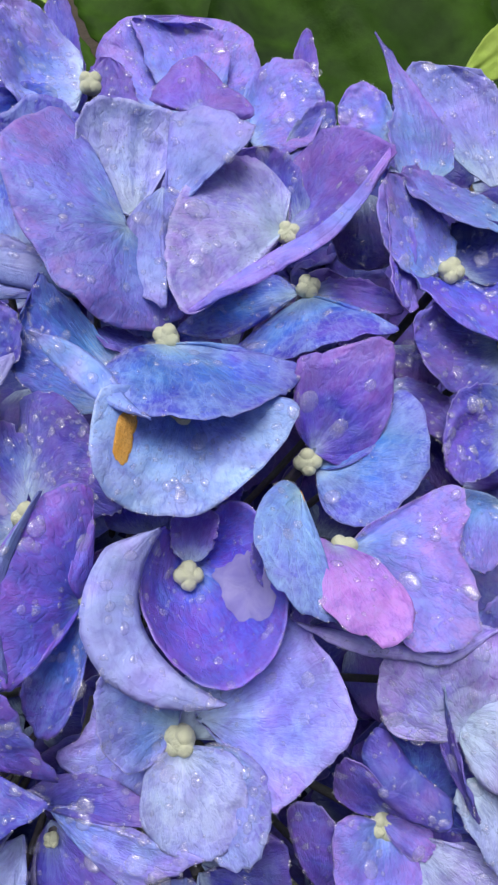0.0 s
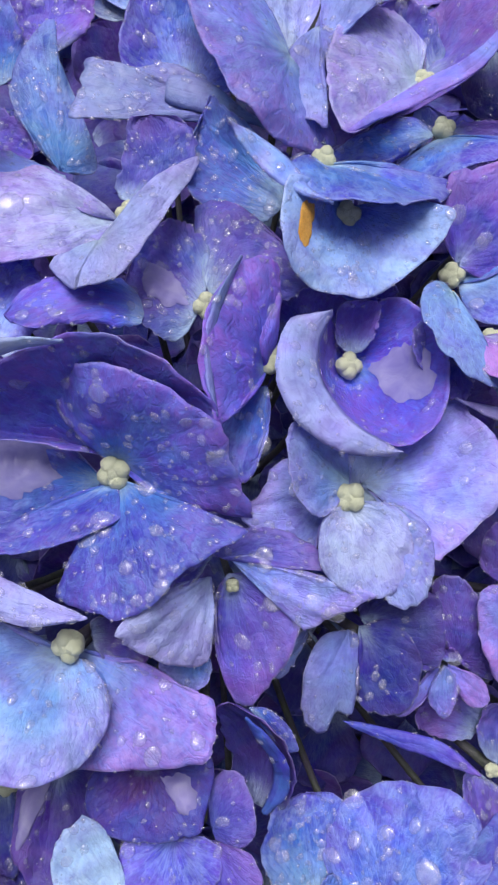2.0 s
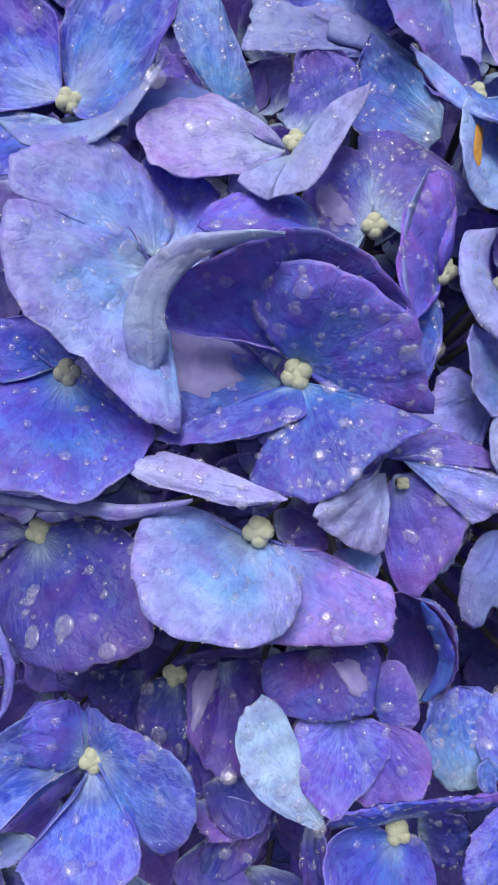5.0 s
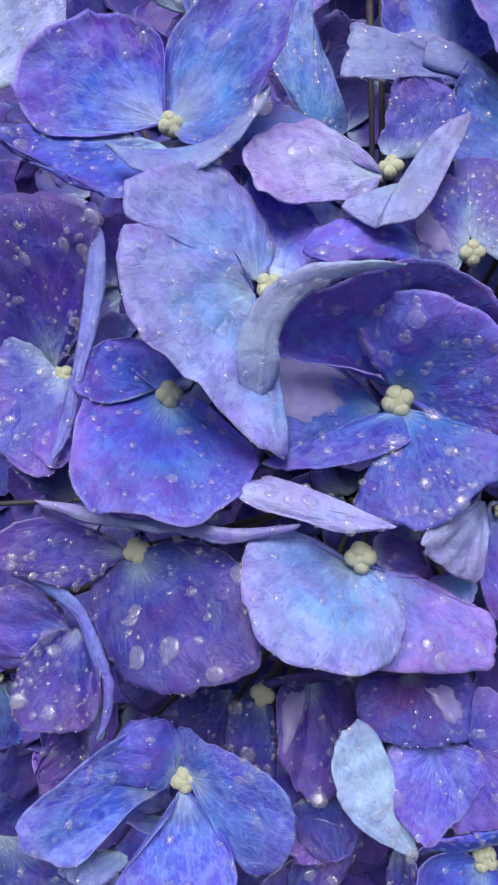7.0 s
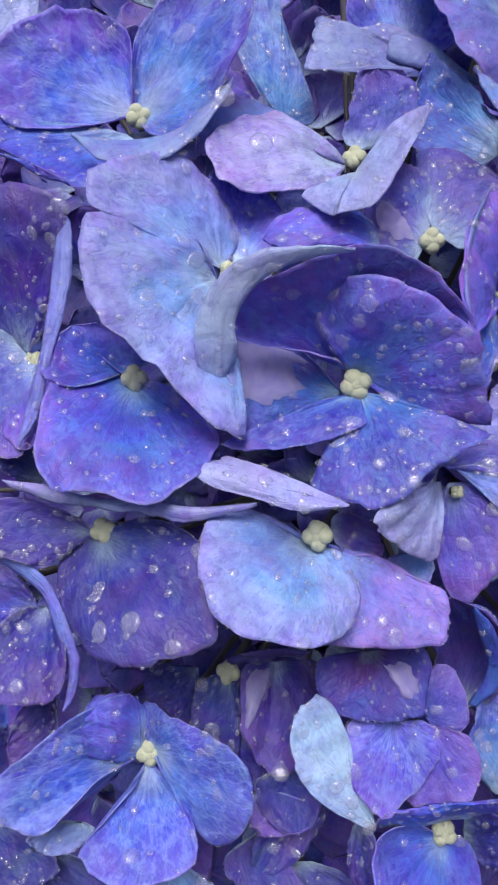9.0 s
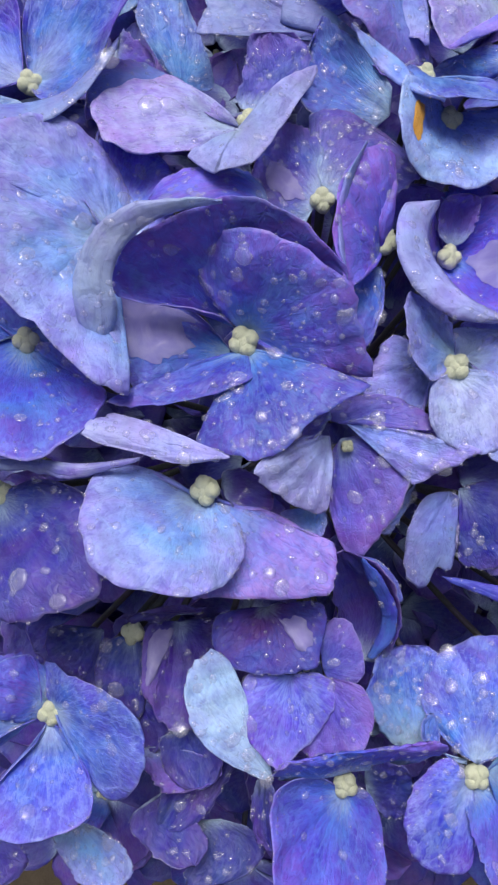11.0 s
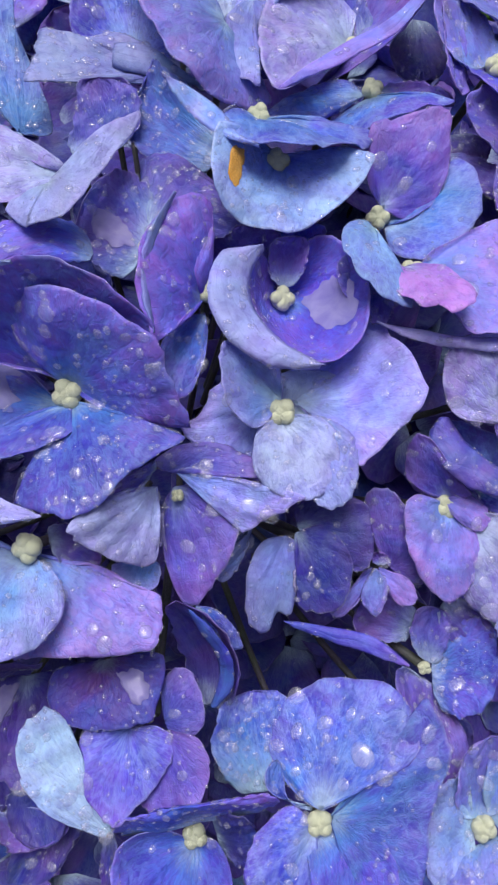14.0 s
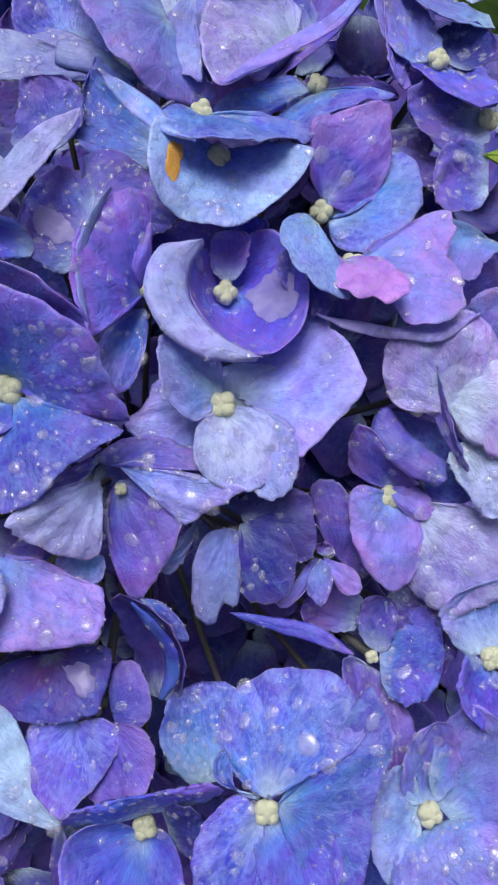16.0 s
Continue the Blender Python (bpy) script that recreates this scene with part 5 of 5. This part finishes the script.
# closed
fl = floret((-13.6, 58.6, -12.4))
sepal(fl, "V", (-0.5, 0.0, -1.1), [(-1.0, -2.5, 1.5), (0.0, -1.3, 5.3), (0.3, -0.8, 8.3), (-1.7, -2.9, 9.1), (-4.1, -5.4, 6.0), (-5.6, -7.2, 3.1), (-6.1, -7.8, -0.8), (-5.2, -7.1, -4.4), (-4.4, -6.3, -6.4), (-2.3, -4.1, -3.9)], 0.9)
band(fl, "g", [(-3.2, -4.4, 7.9), (-4.9, -6.3, 4.6), (-5.8, -7.4, 1.1), (-5.5, -7.3, -2.6), (-4.7, -6.7, -5.7)], [(-2.5, -3.7, 8.8), (-4.0, -5.4, 4.9), (-4.8, -6.4, 1.4), (-4.8, -6.6, -2.5), (-4.3, -6.3, -5.6)], 0.5)
sepal(fl, "v", (-0.3, 0.8, -2.4), [(-2.8, -0.3, -3.1), (-4.7, -1.6, -6.2), (-4.8, -2.5, -9.2), (-3.1, -2.8, -11.5), (-1.5, -2.3, -10.9), (-0.5, -1.3, -8.0), (0.1, -0.3, -4.9)], 0.4)

# plum
fl = floret((-16.8, 59.1, -33.8), 0.75)
sepal(fl, "s", (-2.1, -1.1, 1.0), [(-5.6, -4.5, 0.7), (-9.4, -7.6, -2.2), (-8.3, -6.8, -4.1), (-5.5, -4.6, -6.1), (-2.4, -2.2, -6.9), (-1.7, -1.5, -3.5)], 0.4)
sepal(fl, "l", (-3.7, 0.3, -6.6), [(-6.8, -0.8, -7.1), (-5.8, -0.7, -9.1), (-3.9, -0.4, -10.0), (-2.3, 0.1, -9.5), (-2.0, 0.4, -7.3)], 0.3)
sepal(fl, "p", (-0.6, 1.4, 0.8), [(-1.7, 0.9, -1.1), (-1.9, 0.9, -5.3), (-0.5, 0.9, -10.1), (1.3, 0.4, -11.8), (4.0, -0.1, -9.0), (5.8, -0.6, -5.7), (6.5, -0.6, -2.2), (6.1, -0.1, 0.2), (2.8, 0.4, 1.3)], 0.7, film=(0.7, -0.62, 0.2, 0.1))
sepal(fl, "l", (-0.2, 0.2, 2.4), [(1.7, -0.4, 3.0), (5.2, -1.1, 2.1), (8.7, -1.8, 1.3), (12.9, -2.6, 0.1), (11.0, -2.3, -1.5), (8.7, -2.1, -2.6), (6.6, -1.6, -3.8), (6.1, -1.1, -1.2), (2.8, -0.3, 0.8)], 0.5, pale=0.3)
sepal(fl, "p", (-1.1, 0.7, 2.4), [(-2.7, 0.4, 3.4), (0.1, 0.4, 5.2), (4.0, -0.1, 5.5), (7.6, -0.6, 4.0), (9.9, -1.3, 1.9), (5.8, -1.1, 2.0), (2.2, -0.1, 2.8)], 0.5, pale=0.3)
petal(fl, "p", (-2.3, -1.9, 2.3), (-4.1, -3.3, -1.2), (-2.0, -1.1, -3.2), (0.5, 0.0, -0.1), 0.6)

# under orange
fl = floret((-9.2, 66.5, -6.8), 1.2,False)
petal(fl, "p", (0.0, 0.0, -2.0), (-0.9, 0.0, 5.5), (8.6, 1.1, 0.8), (-0.1, -0.5, 0.4), 0.7)
petal(fl, "v", (4.9, 0.0, 0.9), (2.3, -0.5, 2.7), (4.5, -0.5, -1.6), (-0.2, 0.0, -0.2), 0.7)

# teal eyed
fl = floret((-20.4, 61.6, -57.7), 0.9)
petal(fl, "d", (0.3, 1.1, 1.1), (2.2, 0.0, 3.4), (5.3, 0.0, -0.7), (0.9, 0.0, 0.4), 0.6)

# bottom edge, darkened by tone for the shade there
fl = floret((-35.8, 64.9, -77.5), 1.2,False)
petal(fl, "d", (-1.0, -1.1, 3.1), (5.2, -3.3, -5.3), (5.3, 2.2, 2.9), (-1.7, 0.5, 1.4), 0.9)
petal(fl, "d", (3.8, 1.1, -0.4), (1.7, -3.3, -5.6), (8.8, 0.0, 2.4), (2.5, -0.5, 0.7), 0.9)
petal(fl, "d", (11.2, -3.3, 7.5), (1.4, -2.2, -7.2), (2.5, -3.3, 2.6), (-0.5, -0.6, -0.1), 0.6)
petal(fl, "l", (-10.2, -1.1, 0.0), (4.9, -4.4, -4.5), (7.6, -1.1, 1.1), (0.7, -0.5, 0.3), 0.7)
petal(fl, "p", (-2.0, -2.2, 9.3), (4.7, -2.2, -3.6), (7.4, 0.0, 1.7), (2.2, 0.0, 0.1), 0.7)

# bottom far
fl = floret((-42.3, 61.6, -65.5))
petal(fl, "d", (1.0, 2.2, 3.2), (4.2, -1.1, -6.7), (6.0, 0.0, 3.2), (1.4, -0.6, 0.0), 0.7)

# upper far
fl = floret((-48.2, 71.5, 15.6))
petal(fl, "l", (0.6, 0.0, 1.3), (-3.1, -1.1, 7.3), (6.8, 1.1, 3.4), (-0.2, -1.1, -0.6), 0.9)
petal(fl, "v", (1.9, 2.2, 4.6), (-3.0, 0.0, 12.3), (11.3, 1.1, 0.8), (-0.8, -0.5, 0.3), 0.9)
petal(fl, "p", (5.3, 4.4, 9.4), (2.6, 0.0, 9.8), (11.7, 1.1, 0.2), (0.5, -0.5, 0.0), 0.9)
petal(fl, "d", (-3.7, 5.5, 11.4), (-4.6, 0.0, 11.3), (13.8, 1.1, 5.2), (-0.5, -0.6, 0.3), 0.9)
petal(fl, "p", (2.3, 1.1, -0.1), (5.2, -1.1, -3.8), (-0.9, -1.1, -5.9), (-1.0, 0.0, 0.3), 0.7)

# right edge
fl = floret((22.9, 62.7, -53.3))
petal(fl, "l", (-0.3, 0.0, 0.4), (-1.9, -1.1, 7.6), (8.6, 0.0, 3.2), (0.1, -0.5, 1.5), 1.1)
petal(fl, "v", (-0.5, 0.0, -0.6), (-1.9, -3.3, -5.9), (6.3, 2.2, -5.4), (0.0, -0.5, 0.4), 1.1)
petal(fl, "b", (0.9, 0.0, 0.0), (5.2, -2.2, -0.3), (-0.1, -1.1, -10.6), (-0.2, -0.5, -0.2), 1.1)

# corner
fl = floret((-76.9, 68.2, 18.1))
petal(fl, "w", (-0.8, 0.0, -4.7), (10.3, -2.2, 9.6), (7.9, 0.0, -10.9), (-0.6, -1.1, 1.0), 0.9)
petal(fl, "k", (-1.7, 0.0, -6.1), (1.4, -4.4, -11.7), (7.4, 0.0, -1.7), (-0.4, 0.0, 0.5), 0.9)

# low corner, all in the shade-dark tone
fl = floret((-68.9, 67.1, -79.7), 1.2,False)
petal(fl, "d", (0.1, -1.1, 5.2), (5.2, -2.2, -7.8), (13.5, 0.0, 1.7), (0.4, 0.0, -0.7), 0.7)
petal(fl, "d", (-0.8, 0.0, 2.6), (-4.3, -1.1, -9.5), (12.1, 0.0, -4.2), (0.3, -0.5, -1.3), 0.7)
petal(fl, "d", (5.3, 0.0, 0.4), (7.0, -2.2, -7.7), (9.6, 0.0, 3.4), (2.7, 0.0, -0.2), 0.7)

# upper gap
fl = floret((-29.7, 88.0, 39.7), 1.2,False)
petal(fl, "v", (0.0, 0.0, -2.2), (1.3, 0.0, 14.0), (17.9, 0.0, 0.1), (-0.8, 0.0, 0.4), 0.7)
petal(fl, "d", (-2.5, 1.1, -1.6), (-9.2, 0.0, 11.2), (10.5, 0.0, 6.8), (-0.8, 0.0, 1.5), 0.7)
leaf(shrub, "G", (34.3, 132.0, 56.3), (-30.8, 16.5, 57.8), (51.5, 0.0, 15.7))
leaf(shrub, "G", (65.2, 148.5, 63.4), (-22.3, 16.5, 71.5), (57.7, 0.0, 2.5))
leaf(shrub, "Y", (40.0, 94.6, 57.3), (-12.7, -6.6, -11.1), (2.8, 0.0, -5.9))
leaf(shrub, "G", (-25.6, 104.5, 50.5), (-13.9, 5.5, 23.3), (14.8, -5.5, -2.3))
leaf(shrub, "G", (-2.4, 137.5, 72.1), (-31.6, 16.5, 41.2), (32.6, 0.0, 11.6))
leaf(shrub, "Y", (-31.9, 105.6, 62.2), (-5.8, 4.4, 13.3), (7.0, 0.0, 0.0))
leaf(shrub, "Y", (31.7, 72.6, 5.2), (-6.3, -4.4, -0.8), (0.0, 0.0, -2.0))


# ---------------------------------------------------------------- inner florets, shaded beneath the outer ones, and those round the back
def dome(x, z):
    """How deep the bloom's outer surface lies, in the flower's frame."""
    dx, dz = x + 22.0, z + 34.0
    return 60.0 + (dx * dx / 230.0) + (dz * dz / (300.0 if dz > 0 else 230.0))


def whole_floret(at, out, length, tones, bud=True, wet=0.0):
    """Four sepals spread round the direction out."""
    fl = floret(at, 1.4, bud)
    out = Vector(out).normalized()
    a = out.orthogonal().normalized()
    b = out.cross(a)
    turn = RNG.uniform(0, math.pi)
    for k in range(4):
        ang = turn + k * math.pi / 2 + RNG.uniform(-0.2, 0.2)
        d = math.cos(ang) * a + math.sin(ang) * b
        s = -math.sin(ang) * a + math.cos(ang) * b
        ln = length * RNG.uniform(0.85, 1.15)
        petal(fl, RNG.choice(tones), d * 0.8, d * ln + out * ln * RNG.uniform(0.05, 0.4), s * ln * RNG.uniform(0.95, 1.2) + out * ln * RNG.uniform(-0.25, 0.25),
              Vector((0, 0, 0)), 0.6, wet=wet, fine=(12, 10))


# added to fill the gaps; their dark tone holds part of the shade
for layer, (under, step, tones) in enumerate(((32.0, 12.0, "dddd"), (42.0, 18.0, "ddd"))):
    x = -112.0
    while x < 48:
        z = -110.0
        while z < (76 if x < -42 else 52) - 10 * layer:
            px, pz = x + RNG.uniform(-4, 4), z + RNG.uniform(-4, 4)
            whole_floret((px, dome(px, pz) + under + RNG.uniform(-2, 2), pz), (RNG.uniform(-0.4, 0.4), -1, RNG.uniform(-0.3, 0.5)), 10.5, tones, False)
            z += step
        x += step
# the rest of the round bloom, past its face
for k in range(150):
    h = 1 - 2 * (k + 0.5) / 150
    a = k * 2.399963
    r = math.sqrt(1 - h * h)
    d = Vector((r * math.cos(a), h, r * math.sin(a)))
    p = HEART + Vector((d.x * 78, d.y * 52, d.z * 78))
    if d.y < -0.35 or (p.y < 108 and -92 < p.x < 46 and -112 < p.z < 78):
        continue
    whole_floret(p, d, 12.5, "bvvlkp")

# ---------------------------------------------------------------- raindrops
def drop_shape(rings=6, sides=12, height=0.42):
    """A bead of water sitting on a surface, with a rounded shoulder. Radius 1, up along z."""
    verts, faces = [], []
    prof = [(0.90, -0.05)] + [(math.cos(t * math.pi / 2) ** 0.75, height * math.sin(t * math.pi / 2)) for t in np.linspace(0.06, 0.9, rings - 1)]
    for r, h in prof:
        for k in range(sides):
            a = 2 * math.pi * k / sides
            verts.append((r * math.cos(a), r * math.sin(a), h))
    verts.append((0, 0, height))
    for k in range(sides):
        for i in range(rings - 1):
            a, b = i * sides + k, i * sides + (k + 1) % sides
            faces.append((a, b, b + sides, a + sides))
        faces.append(((rings - 1) * sides + k, (rings - 1) * sides + (k + 1) % sides, len(verts) - 1))
    return np.array(verts, dtype=float), faces


def seat(pts, normals, flip, i, j, fu, fs):
    p = (pts[i][j] * (1 - fu) + pts[i + 1][j] * fu) * (1 - fs) + (pts[i][j + 1] * (1 - fu) + pts[i + 1][j + 1] * fu) * fs
    return p, normals[i][j] * flip


def drop_frame(p, n, r, rng):
    a = n.orthogonal().normalized()
    b = n.cross(a)
    ang = rng.uniform(0, 6.28)
    a, b = math.cos(ang) * a + math.sin(ang) * b, -math.sin(ang) * a + math.cos(ang) * b
    long = rng.uniform(0.85, 1.25)
    return Matrix((( *(a * r * long), 0), (*(b * r / long), 0), (*(n * r * rng.uniform(0.75, 1.1)), 0), (0, 0, 0, 1))).transposed(), p


DROP_RNG = random.Random(11)
small_v, small_f, small_n = [], [], 0
cap_v, cap_f = drop_shape(4, 8)
big_v, big_f = drop_shape(8, 20, 0.32)
BIG = bpy.data.meshes.new("water_drop")
BIG.from_pydata([tuple(v) for v in big_v], [], big_f)
BIG.polygons.foreach_set("use_smooth", [True] * len(BIG.polygons))
BIG.materials.append(WATER)


SEATS = [(np.array([[tuple(p) for p in row[1:-1]] for row in pts[1:-1]]).reshape(-1, 3), [n * flip for row in normals[1:-1] for n in row[1:-1]]) for pts, normals, flip, *_ in SURFACES]


def big_drop(near, r):
    """A large drop on the sepal that lies foremost at this place."""
    best = None
    for grid, outward in SEATS:
        off = np.hypot(grid[:, 0] - near[0], grid[:, 2] - near[2])
        score = np.where((off < 0.9) & (abs(grid[:, 1] - near[1]) < 7), grid[:, 1] + off, 1e9)
        k = int(score.argmin())
        if score[k] < 1e8 and (best is None or score[k] < best[0]):
            best = (score[k], Vector(grid[k]), outward[k])
    if best:
        m, p = drop_frame(best[1], best[2], r, DROP_RNG)
        ob = new("water_drop", BIG)
        ob.matrix_world = FRAME @ Matrix.Translation(p) @ m
        tagged(ob, "large clear raindrop resting on a petal", "water drop", "rain on the bloom")


big_drop((20.9, 63.8, -43.3), 1.34)
big_drop((16.5, 63.8, -46.8), 1.07)
big_drop((11.0, 63.8, -38.7), 0.77)
big_drop((15.4, 63.8, -41.6), 0.67)
big_drop((20.7, 63.2, -39.4), 0.79)
big_drop((15.3, 64.9, -37.3), 0.67)
big_drop((8.6, 66.0, 1.1), 0.77)
big_drop((5.9, 66.5, 4.0), 1.09)
big_drop((8.9, 66.5, 1.6), 0.74)
big_drop((8.1, 66.0, -5.2), 0.83)
big_drop((11.6, 66.5, 5.3), 0.61)
big_drop((4.9, 58.3, -20.0), 0.64)
big_drop((1.6, 59.4, -20.6), 0.52)
big_drop((4.7, 58.3, -23.4), 0.52)
big_drop((-3.9, 72.6, 19.2), 0.73)
big_drop((-4.9, 72.6, 24.4), 1.25)
big_drop((-11.2, 55.0, -24.0), 0.88)
big_drop((18.7, 60.5, -12.6), 0.63)
big_drop((13.3, 78.1, 37.5), 0.97)
big_drop((5.0, 82.5, 39.2), 0.89)
big_drop((-46.3, 55.0, -9.3), 0.78)
big_drop((-45.1, 55.0, -11.2), 0.97)
big_drop((-40.8, 59.4, -8.0), 0.93)
big_drop((-46.6, 57.2, -1.9), 0.62)
big_drop((-52.6, 55.0, -48.7), 0.99)
big_drop((-44.3, 52.8, -49.1), 0.86)
big_drop((-53.1, 56.1, -46.0), 0.70)
big_drop((-48.8, 53.9, -47.6), 1.14)
big_drop((-61.0, 56.1, -55.6), 0.80)
big_drop((-64.0, 57.2, -54.8), 0.76)
big_drop((-39.2, 60.5, 2.4), 1.29)
big_drop((-43.0, 62.7, 6.2), 1.15)
big_drop((-23.4, 53.9, -48.1), 0.84)
big_drop((-19.5, 53.9, -46.9), 0.70)
big_drop((-47.5, 55.0, -70.6), 0.78)
big_drop((-40.0, 55.0, -65.3), 0.69)
big_drop((-48.5, 60.5, 14.6), 1.30)
big_drop((-62.8, 59.4, -9.4), 0.70)
big_drop((-67.2, 59.4, -10.4), 0.71)
big_drop((-4.2, 62.7, -56.3), 1.01)
big_drop((-1.8, 62.7, -58.2), 0.68)
big_drop((2.1, 60.5, -61.0), 1.12)
big_drop((4.2, 59.4, -62.7), 0.89)
big_drop((-4.6, 61.6, -62.9), 0.57)
big_drop((1.0, 61.6, -56.9), 0.67)
big_drop((15.2, 60.5, -64.9), 0.82)
big_drop((-11.9, 61.6, -60.0), 0.68)
big_drop((-9.3, 58.3, -34.7), 0.90)
big_drop((-21.7, 55.0, -35.6), 0.59)
big_drop((-24.5, 55.0, -36.4), 0.60)
big_drop((-23.4, 55.0, -38.1), 0.60)
big_drop((-15.8, 59.4, -39.4), 0.83)
big_drop((-34.1, 57.2, -23.2), 0.58)
big_drop((-24.6, 55.0, -46.3), 0.67)
big_drop((-36.6, 61.6, 2.9), 1.32)
big_drop((-4.7, 61.6, -59.4), 0.78)
big_drop((2.4, 60.5, -61.0), 1.32)
big_drop((-1.3, 62.7, -58.0), 0.67)
big_drop((-17.4, 60.5, -57.0), 0.64)
big_drop((-29.9, 52.8, -20.6), 0.40)
big_left = 225
for pts, normals, flip, area, wet, fanned in SURFACES:
    nu, ns = len(pts) - 1, len(pts[0]) - 1
    heavy = DROP_RNG.choice((0.5, 0.8, 1.0, 1.4, 1.9))  # some sepals shed the rain, others hold it
    for k in range(int(area * 0.75 * wet * heavy)):
        u, s = DROP_RNG.uniform(0.05, 0.97), DROP_RNG.uniform(-0.93, 0.93)
        if fanned:
            u = u ** 0.6
        i, j = min(int(u * nu), nu - 1), min(int((s + 1) / 2 * ns), ns - 1)
        p, n = seat(pts, normals, flip, i, j, u * nu - i, (s + 1) / 2 * ns - j)
        q = DROP_RNG.random()
        r = DROP_RNG.uniform(0.06, 0.15) if q < 0.52 else DROP_RNG.uniform(0.15, 0.30) if q < 0.82 else DROP_RNG.uniform(0.30, 0.55) if q < 0.98 else DROP_RNG.uniform(0.55, 0.95)
        m, p = drop_frame(p, n, r, DROP_RNG)
        if r > 0.55 and big_left > 0:
            big_left -= 1
            ob = new("water_drop", BIG)
            ob.matrix_world = FRAME @ Matrix.Translation(p) @ m
            tagged(ob, "clear rounded raindrop resting on a petal", "water drop", "rain on the bloom")
            continue
        small_v.append(cap_v @ np.array(m.to_3x3().transposed()) + np.array(p))
        small_f += [tuple(x + small_n for x in f) for f in cap_f]
        small_n += len(cap_v)
    # beads along the margin
    for k in range(int(wet * math.sqrt(area) * 2.5)):
        fu = DROP_RNG.random()
        if fanned:
            i, j = nu - 1, DROP_RNG.randrange(2, ns - 2)
            p, n = seat(pts, normals, flip, i, j, 1.0, fu)
        else:
            i, j = DROP_RNG.randrange(3, nu), DROP_RNG.choice((0, ns - 1))
            p, n = seat(pts, normals, flip, i, j, fu, 0.0 if j == 0 else 1.0)
        m, p = drop_frame(p, n, DROP_RNG.uniform(0.06, 0.2), DROP_RNG)
        small_v.append(cap_v @ np.array(m.to_3x3().transposed()) + np.array(p))
        small_f += [tuple(x + small_n for x in f) for f in cap_f]
        small_n += len(cap_v)
sv = np.concatenate(small_v)
fm = np.array(FRAME)
sv = sv @ fm[:3, :3].T + fm[:3, 3]
beads = link_mesh("raindrops", sv.tolist(), small_f, WATER)
tagged(beads, "countless fine raindrops beaded over the petals", "water drops", kind="stuff")
